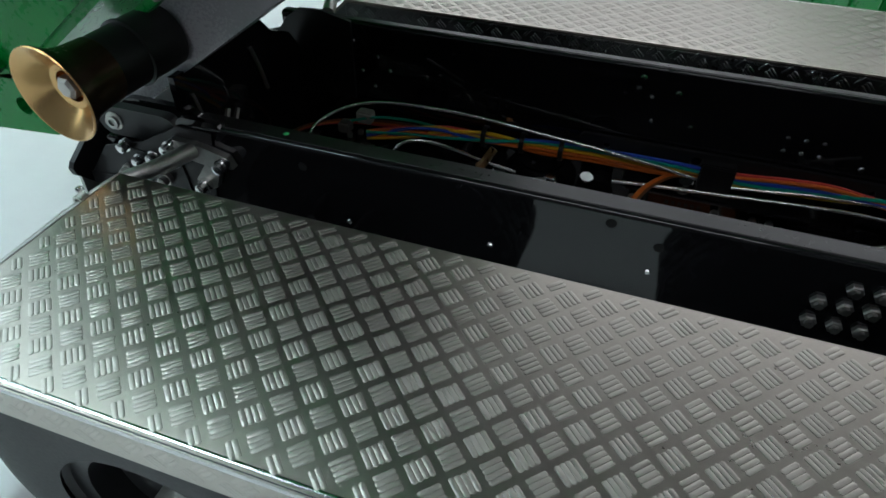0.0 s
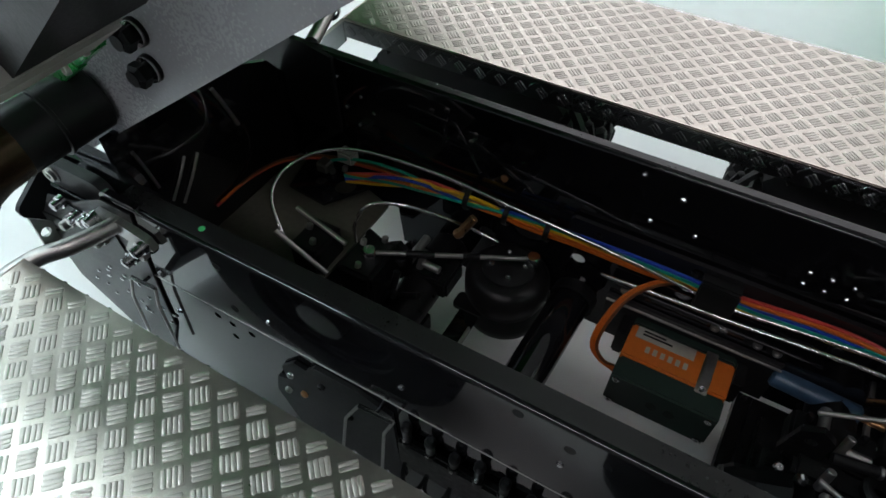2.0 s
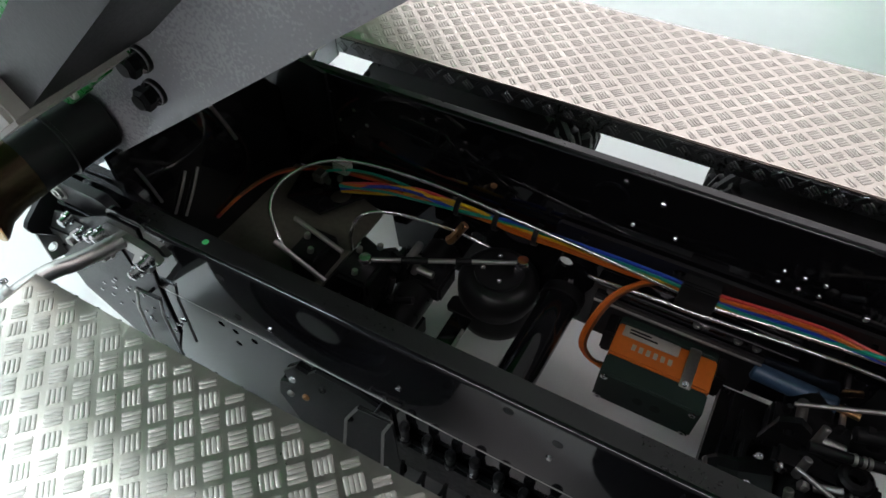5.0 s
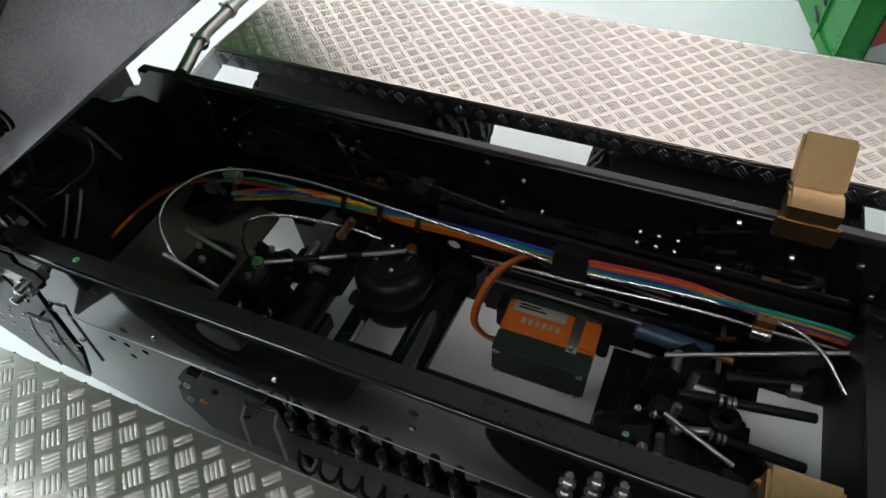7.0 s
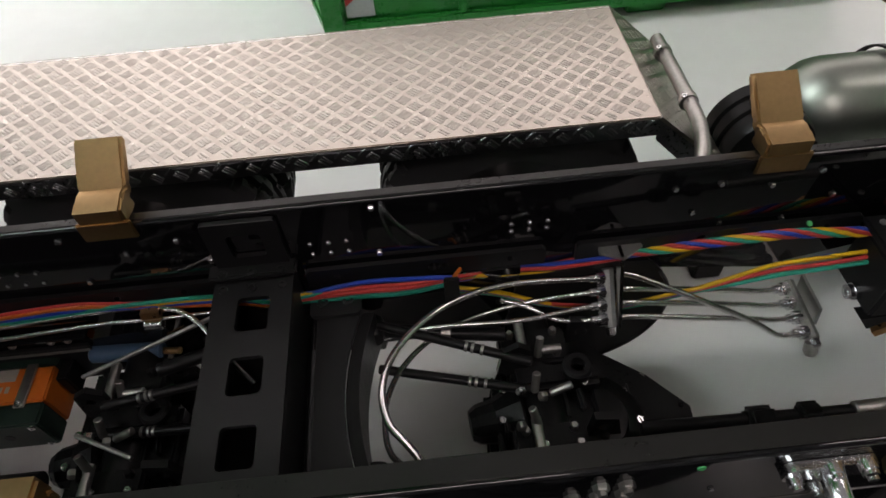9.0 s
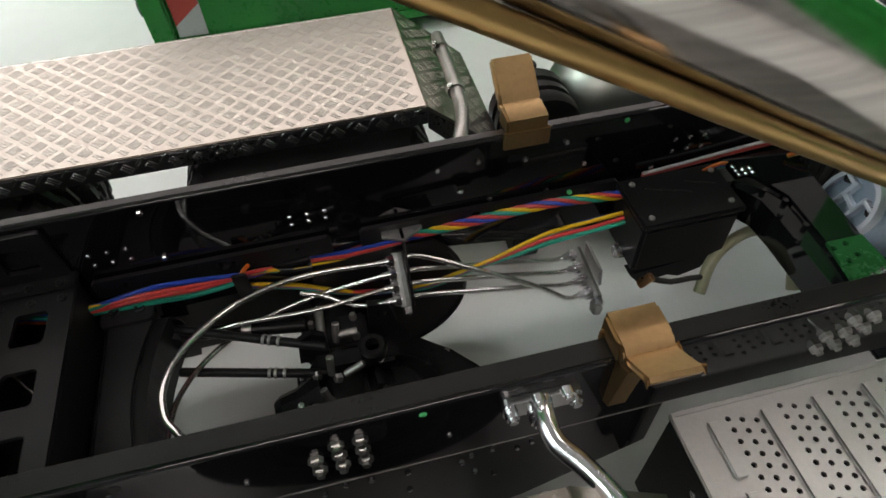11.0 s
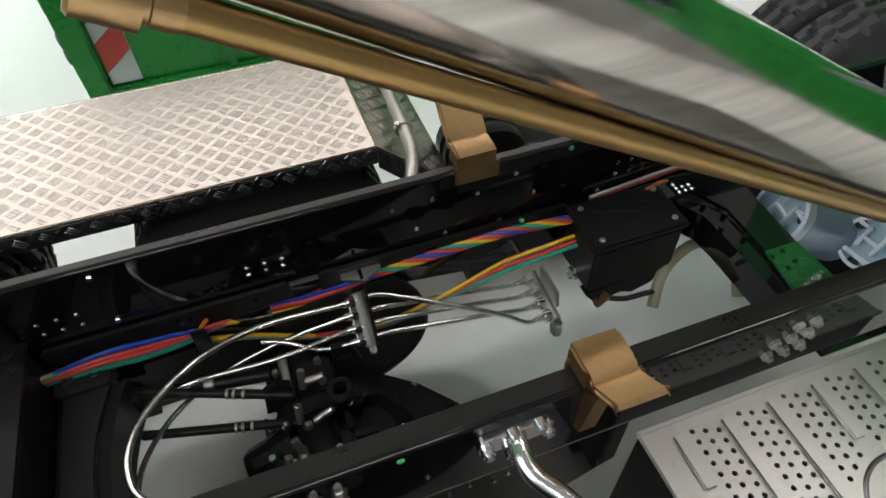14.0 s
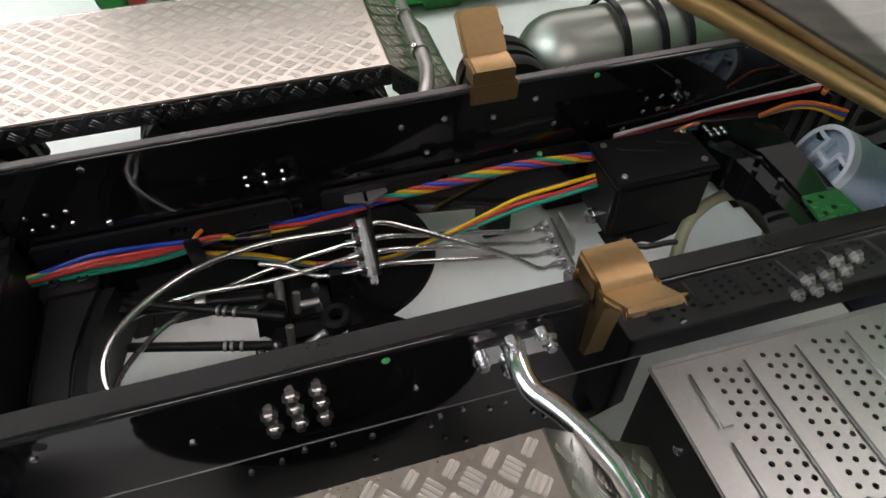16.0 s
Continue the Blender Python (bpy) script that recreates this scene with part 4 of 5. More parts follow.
tray = thing("rear_tray", (-140, 52, 40), "black folded tray plate deep between the rails", "tray")
part("plate", plate([(-177, 4), (-112, 4), (-112, 40), (-118, 60), (-124, 84), (-148, 86), (-150, 97), (-177, 97)], 40, 42, axis="z"), PLASTIC, tray)
part("wall", box(-113, -111, 8, 44, 42, 60, 0.3), PLASTIC, tray)
for p0, p1 in (((-142, 55, 90), (-116, 52, 85)), ((-136, 36, 97), (-114, 36.5, 84))):
    part("rod", rod(p0, p1, 1.1, 10, 0.2), DULLSTEEL, tray, smooth=True)
part("shelf", plate([(-162, 72), (-142, 70), (-128, 92), (-126, 97), (-168, 97)], 78, 79.5, [ring_of(-140, 84, 5), ring_of(-152, 82, 3)], axis="z"), BLACK, tray)
for (x, y, z) in ((-132, 50, 88), (-126, 44, 88), (-112, 58, 82), (-108, 48, 80), (-104, 62, 84), (-150, 88, 80), (-146, 92, 80)):
    part("screw", hex_bolt((x, y, z), (0.2, 0.1, 1), 1.5, 2.5), DULLSTEEL, tray)
part("block", box(-116, -100, 44, 66, 60, 80, 1.5), PLASTIC, tray)
part("block", box(-136, -122, 40, 58, 70, 86, 1.5), PLASTIC, tray)

# tie rod over the rear axle
tr = thing("tie_rod", (-80, 60, 80), "bright threaded tie rod with ball ends", "rod")
part("rod", rod((-105, 56, 82), (-51, 86, 79), 1.1, 12, 0.2), DULLSTEEL, tr, smooth=True)
part("sleeve", rod((-94, 62.1, 81.4), (-84, 67.7, 80.8), 1.6, 12, 0.3), GEAR, tr, smooth=True)
part("sleeve", rod((-74, 73.2, 80.3), (-68, 76.6, 79.9), 1.6, 12, 0.3), GEAR, tr, smooth=True)
for p in ((-107, 55, 82), (-49, 87, 79)):
    part("ball_end", spin((p[0], p[1], p[2] - 3), (p[0], p[1], p[2] + 3), [(0, 0), (0, 2.6), (1, 3.2), (4, 3.2), (5, 2.4), (5, 0)], 14), STEEL, tr, smooth=True)

# ---- steering servo ----
sv = thing("servo", (17, 78, 40), "orange and dark green servo motor lying on its side", "servo")
part("lower_case", box(-4, 37, 65.4, 75.6, 40, 60, 0.9), CASE, sv)
mid = part("middle_case", box(-4, 37, 75.8, 92, 40, 60.3, 0.7), ORANGE, sv, "orange sticker round the case")
part("end_case", box(-4, 37, 92.2, 97, 40, 60, 0.9), CASE, sv)
part("label", box(-1.5, 22, 86, 91.6, 60.2, 60.6, 0.1, 1), PAPER, mid, "pale sticker")
for k, (w, yy) in enumerate(((9, 89.6), (12, 88))):
    part("print", box(1, 1 + w, yy, yy + 0.8, 60.55, 60.75, 0), PLASTIC, mid)
for k in range(6):
    part("print", box(4 + 3.0 * k, 5.7 + 3.0 * k, 80.6, 83.6, 60.2, 60.45, 0), PAPER, mid)
part("strap", box(25.5, 30, 73, 93, 60.4, 61.6, 0.3), DULLSTEEL, sv, "dull metal strap with a screw")
part("screw", cap_screw((27.7, 74.5, 61.6), (0, 0, 1), 1.4, 1.2), STEEL, sv, smooth=True)
for xx in (-1.6, 34):
    for zz in (42.4, 57.6):
        part("screw", cap_screw((xx, 65.4, zz), (0, -1, 0), 1.5, 1.0), STEEL, sv, smooth=True)
for xx in (14, 21):
    part("print", spin((xx, 65.4, 50), (xx, 63, 50), [(0, 0), (0, 2.2), (0.15, 2.2), (0.15, 1.6), (0.1, 1.6), (0.1, 0)], 16), SATIN, sv)
part("mounting_ear", box(-9, -4, 86, 97, 44, 58, 0.8), PLASTIC, sv)
part("mounting_ear", box(37, 42, 86, 97, 44, 58, 0.8), PLASTIC, sv)
rail_s = thing("servo_bracket", (20, 97, 62), "black bracket strip with a bright top edge behind the servo", "bracket")
part("strip", box(-18, 52, 96.6, 98.2, 40, 66, 0.3), SATIN, rail_s)
part("edge", box(-18, 52, 95.6, 96.5, 62.6, 63.8, 0.2), DULLSTEEL, rail_s)
for xx in (-12, 24, 40, 47):
    part("screw", cap_screw((xx, 96.5, 72), (0, -1, 0.3), 1.7, 1.5), DULLSTEEL, rail_s, smooth=True)
part("tab", box(-18, 60, 90, 98, 80, 81.4, 0.3), BLACK, rail_s)

ld = thing("servo_lead", (-6, 88, 60), "orange three-core servo lead bent in an arc", "cable")
for k, c in enumerate(("orange", "orange", "brown")):
    o = 1.1 * (k - 1)
    part("core", tube([(8 + o, 95.5, 90), (-0.6 + o, 93.6, 87.2), (-9.2 + o, 86.4, 81.9), (-13.5 + o, 77.9, 73.3), (-14.4 + o, 72.4, 63.3), (-10 + o, 72.5, 55), (-4, 74 + o, 51)], 0.72, 8, 2), WIRE[c], ld, smooth=True)

sl = thing("sleeve", (66, 98, 50), "blue-grey sleeve tube beside the axle", "sleeve")
part("tube", rod((50, 97, 58), (82, 95, 58), 4.0, 20, 1.0), BLUE, sl, smooth=True)
part("end_fitting", rod((82, 95, 58), (90, 93, 60), 1.6, 12, 0.2), COPPER, sl, smooth=True)
part("arm", box(84, 86, 78, 94, 56, 58.4, 0.4), DULLSTEEL, sl)
for p0, p1 in (((62, 74, 78), (120, 88, 92)), ((66, 50, 78), (90, 38, 80))):
    tie = thing("link_rod", p0, "thin bright steering link rod", "rod", "link rods")
    part("rod", rod(p0, p1, 0.9, 10, 0.2), DULLSTEEL, tie, smooth=True)

# ---- wiring along the far rail ----
loom = thing("wiring_loom", (100, 95, 90), "loom of thin coloured wires tied along the frame rail", "cable")
LANES = [("blue", 3.0, 0.3, -0.2, 0.0), ("green", 2.0, -0.4, 2.2, -0.3), ("yellow", 0.8, -2.7, 1.2, 0.3), ("yellow", -0.1, -1.9, 0.4, 0.9), ("orange", -1.0, 1.7, -1.8, 0.2),
         ("orange", -1.9, 0.9, -2.4, 0.7), ("red", 0.4, 2.6, -1.1, 1.4), ("red", -0.6, -0.9, -0.6, 1.8), ("blue", 1.4, -0.1, 0.8, 1.2)]
spine = [(-138, 84, 86), (-120, 91, 87), (-104, 94, 89), (-82, 95, 90), (-60, 95, 90), (-33, 95.5, 91), (-8, 95.5, 91), (11, 95.5, 91.5), (29, 95.5, 92), (60, 95.5, 94), (80, 95, 94), (108, 95, 93), (123, 94.5, 92), (136, 93, 90), (150, 93.5, 90.5), (172, 94, 92.3)]
for k, (c, zl, zm, zr, back) in enumerate(LANES):
    pts = []
    for i, (x, y, z) in enumerate(spine):
        if i < 4:
            lane = 2.4 * math.sin(1.3 * i + 1.9 * k)
        else:
            lane = 1.3 * (zl if i < 7 else 0.7 * zl if i == 7 else 0.8 * zm if i == 8 else zm if i < 10 else 0.5 * (zm + zr) if i == 10 else zr * (0.9 if i < 13 else 0.5))
            lane += 0.5 * math.sin(1.1 * i + 2.3 * k)
        pts.append((x, y - 1.6 + 0.9 * back, z + lane))
    if k in (3, 5, 7):
        pts = pts[: 13]
    part("wire", tube(pts, 0.84, 8, 3.0), WIRE[c], loom, smooth=True)
for k, (c, e) in enumerate((("red", (-176.6, 43, 84)), ("orange", (-176.4, 45, 84.6)), ("brown", (-176.6, 47, 84)), ("green", (-120, 90, 94)))):
    part("wire", tube([(-104, 94, 89), (-130, 93, 87 + k), (-153, 88, 87 + 0.7 * k), (-168, 77, 87 + 0.5 * k), (-175, 61, 85.5 + 0.3 * k), e] if k < 3 else [(-100, 94, 90), (-118, 93, 92), (-136, 90, 92), (-150, 84, 90)], 0.65, 8), WIRE[c], loom, smooth=True)
part("plug", box(-146, -138, 88, 94, 88, 94, 0.8), PAPER, loom)
part("plug", box(-152, -146, 80, 86, 86, 91, 0.8), DULLSTEEL, loom)
for cx in (-84, -66, -48):
    part("tie", spin((cx, 94.5, 90.5), (cx + 3, 94.5, 90.5), [(0, 4.2), (0, 4.9), (2.2, 4.9), (2.2, 4.2)], 14), PLASTIC, loom, smooth=True)
band = part("clip", box(12, 26, 90.5, 92.3, 82, 98, 0.6), PLASTIC, loom, "black plastic cable clip")
part("clip_top", box(12, 26, 92.3, 100, 96.6, 98, 0.4), PLASTIC, band)

loom2 = thing("wiring_loom", (220, 93, 92), "red, blue, green and yellow wires tied with a black strap", "cable")
for k, c in enumerate(("blue", "red", "green", "red", "green")):
    d = (3.6, 1.0, -3.4, 2.3, -2.0)[k]
    yy = (0, -2.4, -1.5, -1.6, -0.8)[k]
    part("wire", tube([(134, 92, 89 + 0.3 * d), (150, 92.5 + 0.4 * yy, 89.5 + 0.5 * d), (172, 92.5 + yy, 92 + d), (190, 92 + yy, 92 + d), (206, 92.5, 91 + 0.6 * d), (214, 93, 91 + 0.5 * k)], 1.0, 8), WIRE[c], loom2, smooth=True)
for k, c in enumerate(("blue", "red", "yellow", "green", "red")):
    pts = [(206, 93, 90 + 0.5 * k), (216, 93, 91 + 0.4 * k)]
    for i in range(1, 24):
        x = 216 + 158 * i / 23
        zc = 87 + 11 * min(1, max(0, (x - 250) / 88)) - 1.0 * max(0, (x - 345) / 30)
        yc = 97.2 - 6.5 * max(0, (x - 280) / 94)
        tw = 0.3 * i + (0 if x < 275 else 1.0 * (i - 8.6)) + 2 * math.pi * k / 5
        pts.append((x, yc + 1.35 * math.cos(tw), zc + 1.35 * math.sin(tw)))
    part("wire", tube(pts, 0.95, 8, 1.6), WIRE[c], loom2, smooth=True)
for k, c in enumerate(("green", "red", "blue", "yellow")):
    o = (-2.0, -0.1, 0.7, 1.9)[k]
    w = 0.9 * math.sin(2.1 * k)
    d = 0.8 * o + (1.4 if c == "blue" else 0)
    part("wire", tube([(208, 93, 85 + 0.5 * o), (228, 93.4, 77 + 0.4 * o), (244, 94, 67 + 0.4 * o), (258, 94, 61.5 + w), (282, 93.6, 58 + 0.6 * o), (299, 92, 64 + 0.6 * o), (310, 90, 70 + 0.5 * o), (322, 89 + 0.5 * d, 75 + 0.6 * o), (339, 88 + d, 81.5 + 0.8 * o), (356, 86 + d, 86 + 0.8 * o - w), (372, 84.5 + d, 89.5 + 0.7 * o)], 0.95, 8), WIRE[c], loom2, smooth=True)
st = part("strap", box(205, 211, 88.5, 90.2, 79, 97, 0.5), PLASTIC, loom2, "black tie strap")
part("strap_tail", tube([(209, 90, 96), (210.5, 91.5, 97), (212, 93.5, 96.6)], 0.9, 8), WIRE["orange"], st, smooth=True)
for k, c in enumerate(("red", "red", "white")):
    part("wire", tube([(383, 97, 99 + k * 0.9), (410, 97.5, 101 + k * 0.9), (440, 97, 104 + k), (480, 95, 107 + k)], 0.8, 8), WIRE[c], loom2, smooth=True)
for k, c in enumerate(("orange", "red", "brown", "orange")):
    part("wire", tube([(410, 82, 92 + k), (418, 80, 93 + k), (426, 76, 90 + k), (430, 74, 84)], 0.9, 8), WIRE[c], loom2, smooth=True)
for k, c in enumerate(("green", "blue", "orange")):
    part("wire", tube([(408, 92, 98 + k), (418, 93, 100 + k), (428, 93, 98)], 0.9, 8), WIRE[c], loom2, smooth=True)
for k, c in enumerate(("yellow", "blue", "orange")):
    part("wire", tube([(446, 88, 104), (458, 86, 107 + k), (470, 84, 106 + k), (484, 80, 100 + 2 * k)], 1.0, 8), WIRE[c], loom2, smooth=True)

# ---- hydraulic hoses ----
def hose(pts, r=0.8, label="thin silver hydraulic hose"):
    t = thing("hydraulic_hose", pts[0], label, "hose", "hydraulic hoses")
    part("hose", tube(pts, r, 10, 2.2), LINE, t, smooth=True)
    return t


hose([(-132, 41, 78), (-139.1, 41.5, 91), (-151, 52, 97), (-152.5, 69, 99.5), (-134.7, 83.2, 103.5), (-97.8, 89.1, 103.0), (-56.9, 90, 99.5), (-18.4, 91.5, 95), (14, 93.4, 89.4), (28.6, 93.4, 88.7), (57.3, 93.0, 92.2), (87.9, 93.5, 93.3)])
hose([(-22, 91, 82), (-1.1, 90, 84.5), (28.4, 89, 87.2), (67.9, 90, 89.2), (92, 90.5, 88.4), (118.3, 92, 87)])
hose([(94, 92, 93), (103, 89, 94), (112, 82, 93), (119.6, 73, 89), (132, 60, 84)], 1.0)
hose([(-119.9, 62.4, 74), (-117.5, 61, 88), (-112.5, 65.7, 97), (-101.0, 74.7, 94.1), (-82.3, 87.5, 81.5), (-66, 90, 77)])
hf = thing("hose_fitting", (91, 90, 90), "small copper and steel hose fitting", "fitting")
part("body", rod((88, 90, 92.8), (95, 90, 92.8), 2.6, 6, 0.3), COPPER, hf)
part("lower_body", rod((88, 88, 88.6), (95, 88, 88.6), 2.3, 12, 0.3), STEEL, hf, smooth=True)
cf = thing("hose_fitting", (-78, 84, 79), "small copper hose elbow", "fitting")
part("body", rod((-80, 82, 83), (-76, 86, 90), 2.0, 6, 0.2), COPPER, cf)
part("nut", hex_bolt((-80, 82, 83), (-0.6, -0.5, -0.5), 2.2, 3), COPPER, cf)

M1 = [(268.5, 93 - 4.0 * k, 82 - 4.2 * k) for k in range(4)]
M2 = [(357.0, 97 - 7.2 * k, 52.5 - 0.7 * k) for k in range(4)]


def manifold(points, way, size, tall, label):
    c = sum((Vector(p) for p in points), Vector()) / 4
    t = thing("manifold_block", c, label, "manifold", "hydraulic manifolds")
    a, b = Vector(points[0]) + Vector((3.2, 0, 0)), Vector(points[-1]) + Vector((3.2, 0, 0))
    run = (b - a).normalized()
    part("block", rod(a - run * 3.6, b + run * 3.6, 2.6, 8, 0.5), size, t)
    part("plug", spin(b + run * 2, b + run * 7, [(0, 0), (0, 2.1), (4.6, 2.1), (5.4, 1.2), (5.4, 0)], 6), STEEL, t)
    for p in points:
        f = part("fitting", spin(Vector(p) - Vector((way * 5, 0, 0)), Vector(p) + Vector((way * 3, 0, 0)), [(0, 1.2), (0.3, 1.9), (3, 1.9), (3.2, 3.0), (6.5, 3.0), (6.8, 2.2), (8.4, 2.2), (8.4, 0)], 12), STEEL, t, smooth=True)
        part("hex_nut", spin(Vector(p) - Vector((way * 1.0, 0, 0)), Vector(p) + Vector((way * 2, 0, 0)), [(0, 2.4), (0, 3.3), (2.4, 3.3), (2.4, 2.4)], 6), STEEL, f)
    return t


m1 = manifold(M1, 1, DULLSTEEL, True, "plated hydraulic manifold with a row of hose fittings")
part("bracket", plate([(97.5, 97), (90, 84), (80, 67), (77, 68), (84, 82), (91, 97)], 274.2, 275.6, axis="x"), STEEL, m1)
part("bracket_flange", plate([(266.5, 94), (275.4, 90), (284, 95.5), (283, 98.4), (267, 98.4)], 95.6, 97, axis="z"), TANKALU, m1)
m2 = manifold(M2, 1, DULLSTEEL, False, "plated hydraulic manifold beside the black box")
part("plate", plate([(100, 58), (82, 57), (80, 48), (98, 47)], 364.4, 365.8, axis="x"), TANKALU, m2)
part("drain_plug", spin((359, 71, 49), (359, 68, 44), [(0, 0), (0, 2.6), (4, 3), (6, 2), (6, 0)], 14), DULLSTEEL, m2, smooth=True)
ends = [[(232.9, 93.5, 83.1), (209.2, 87.5, 84.3), (193.4, 75.3, 87.4), (183.5, 60.9, 91.3), (179.9, 46.4, 94.4), (181.8, 34.0, 96.3), (186.5, 26.7, 98.2), (190.5, 20.5, 101), (193, 15, 104)],
        [(239.5, 92.0, 70.9), (215.5, 88.8, 68.0), (197.3, 79.8, 68.7), (185.4, 65.5, 73.3), (179.9, 48.8, 80.2), (180.0, 33.4, 86.9), (182.5, 24, 93), (187, 17, 100)],
        [(233.3, 81.1, 74.5), (203.9, 81.9, 75.0), (181.7, 84.0, 68.5), (165.9, 85.2, 60.8), (154.6, 85.5, 56.8)],
        [(256, 82, 68.5), (248, 85, 68), (238, 90, 71), (228, 93, 73)]]
for k in range(4):
    hose([tuple(Vector(M1[k]) - Vector((4, 0, 0)))] + ends[k], 1.15 if k else 1.35)
order = (3, 0, 1, 2)
for k in range(4):
    a, b = Vector(M1[k]) + Vector((6, 0, 0)), Vector(M2[order[k]]) - Vector((4, 0, 0))
    hose([a, a + Vector((7, 0, -0.4)), a.lerp(b, 0.4) + Vector((0, 0, 2.6 if k == 0 else 0.4)), a.lerp(b, 0.75) + Vector((0, 0, -0.6)), b - Vector((7, 0, 0)), b], 1.25)
arcp = thing("wheel_arch", (255, 97, 40), "black curved inner wheel arch plate", "arch")
part("plate", plate([(258 + 45 * math.cos(radians(a)), 54 + 45 * math.sin(radians(a))) for a in range(-120, 50, 8)] + [(262, 88), (236, 88), (230, 40)], 95.4, 96.7), PLASTIC, arcp)
part("rim", tube([(258 + 44.4 * math.cos(radians(a)), 95.0, 54 + 44.4 * math.sin(radians(a))) for a in range(-110, 46, 12)], 0.9, 8, 3.0), SATIN, arcp, "rolled rim of the arch", smooth=True)

# ---- control box and pump at the front ----
jb = thing("control_box", (393, 81, 68), "black plastic control box with a screwed lid", "box")
part("body", box(371, 415, 68, 95, 70, 97.6, 1.6, 3), PLASTIC, jb)
lid = part("lid", box(370, 416, 67, 96, 97.8, 101, 1.0), PLASTIC, jb)
for x, y in ((375, 71.5), (375.4, 91.5), (411, 72.2), (412, 91)):
    part("screw", cap_screw((x, y, 101), (0, 0, 1), 1.35, 1.1), DULLSTEEL, lid, smooth=True)
for k in range(5):
    part("rib", tube([(380 + 6 * k, 88 - 2 * (k % 3), 101.1), (386 + 6 * k, 85 - 2 * (k % 3), 101.1)], 0.35, 6), SATIN, lid)
part("foot", plate([(372, 66), (414, 70), (408, 60), (398, 57), (392, 60), (378, 58)], 70, 76), PLASTIC, jb)
part("gland", spin((371, 79, 74), (366, 79, 74), [(0, 0), (0, 3.6), (2, 3.6), (2, 3.0), (4, 3.0), (4, 1.4), (3, 1.2), (3, 0)], 18), STEEL, jb, smooth=True)
part("elbow", rod((374, 64, 66), (378, 63, 72), 2.2, 6, 0.2), COPPER, jb)
part("tail", tube([(380, 64, 68), (388, 62, 66), (396, 61, 67), (402, 61, 66)], 1.3, 8), WIRE["black"], jb, smooth=True)

ol = thing("fuel_hose", (440, 70, 55), "olive translucent hose bent in an arc", "hose")
OLIVE = shader("olive_hose", (0.26, 0.25, 0.16), 0.35)
part("hose", tube([(402, 58, 58), (409, 66, 69), (421, 72, 73), (434, 74, 74), (442, 69, 73), (445, 59, 68), (443, 49, 58)], 2.7, 12), OLIVE, ol, smooth=True)

fp = thing("pump_plate", (432, 55, 100), "black perforated mounting plate before the pump motors", "plate")
holes = [ring_of(x, y, 1.2, 10) for x, y in ((424, 24), (429, 29), (425, 34), (431, 40), (425, 46), (432, 52), (426, 60), (432, 66), (427, 74), (433, 80))]
part("plate", plate([(434, 42), (449, 42), (452, 95), (419, 95), (421, 88), (428, 82), (434.5, 68)], 100, 102, [q for q in holes if q[0][1] > 45], axis="z"), BLACK, fp)
part("lip", plate([(425, 10), (434, 10), (434, 60), (431, 72), (424, 80), (419, 84), (418, 80), (424, 70), (425, 58)], 84, 99.8, axis="z"), BLACK, fp)
for k in range(7):
    part("screw", hex_bolt((421 + 3.2 * (k % 3), 84 + 2.6 * (k // 3), 102), (0, 0, 1), 1.2, 1.6), STEEL, fp)


def motor(c, way, r, length):
    t = thing("pump_motor", c, "blue-grey cast hydraulic pump motor with ribbed end", "pump", "pump motors")
    c, way = Vector(c), Vector(way).normalized()
    body = part("body", spin(c, c + way, [(0, 0), (0, r * 0.9), (1.5, r), (9, r), (9.5, r * 0.94), (length, r * 0.94), (length + 2, r * 0.8), (length + 2, 0)], 40), CAST, t, smooth=True)
    part("end_ring", spin(c - way * 3, c + way, [(0, r * 0.86), (0, r), (4, r), (4, r * 0.86)], 40), RIBS, t, smooth=True)
    q = way.to_track_quat("Z", "Y").to_matrix().to_4x4()
    def bar(a, s, la, ls):
        m = Matrix.Translation(c - way * 2) @ q @ Matrix.Translation((a, s, 0))
        part("rib", turned(box(-la, la, -ls, ls, -1.6, 2.5, 0.5), m), RIBS, body, "pale raised rib")
    bar(-r * 0.32, r * 0.12, 0.9, r * 0.42)
    bar(r * 0.30, r * 0.12, 0.9, r * 0.42)
    bar(0, r * 0.1, r * 0.3, 0.9)
    bar(0, -r * 0.58, r * 0.62, 1.0)
    bar(-r * 0.55, r * 0.45, r * 0.2, 0.8)
    bar(r * 0.56, r * 0.45, r * 0.2, 0.8)
    for k in range(3):
        a = math.pi * 2 * k / 3 + 0.5
        p = c - way * 0.6 + q @ Vector((r * 0.78 * math.cos(a), r * 0.78 * math.sin(a), 0))
        part("screw", spin(p, p - way, [(0, 0), (0, 2.2), (1.5, 2.2), (1.5, 1.2), (0.8, 1.1), (0.8, 0)], 14), SATIN, body)
    part("boss", spin(c + way * (length + 1), c + way * (length + 9), [(0, 0), (0, r * 0.5), (7, r * 0.45), (8, 0)], 24), CAST, t, smooth=True)
    return t


motor((457, 58, 100), (0.82, -0.22, -0.42), 15, 32)
motor((484, 33, 95), (0.78, 0.1, -0.5), 12, 28)
fw = thing("cross_member", (540, 52, 96), "gloss black front cross member of the chassis", "cross member")
part("plate", box(548, 551, 6.7, 99.8, 60, 132, 0.5), BLACK, fw)
part("floor_plate", box(455, 548, 8, 98, 58, 60, 0.5), BLACK, fw)
# lower part of the black plate, coloured with its green reflection
gp = thing("reflecting_plate", (440, 24, 112), "perforated mounting plate before the pumps, a green reflection put into its colour", "plate")
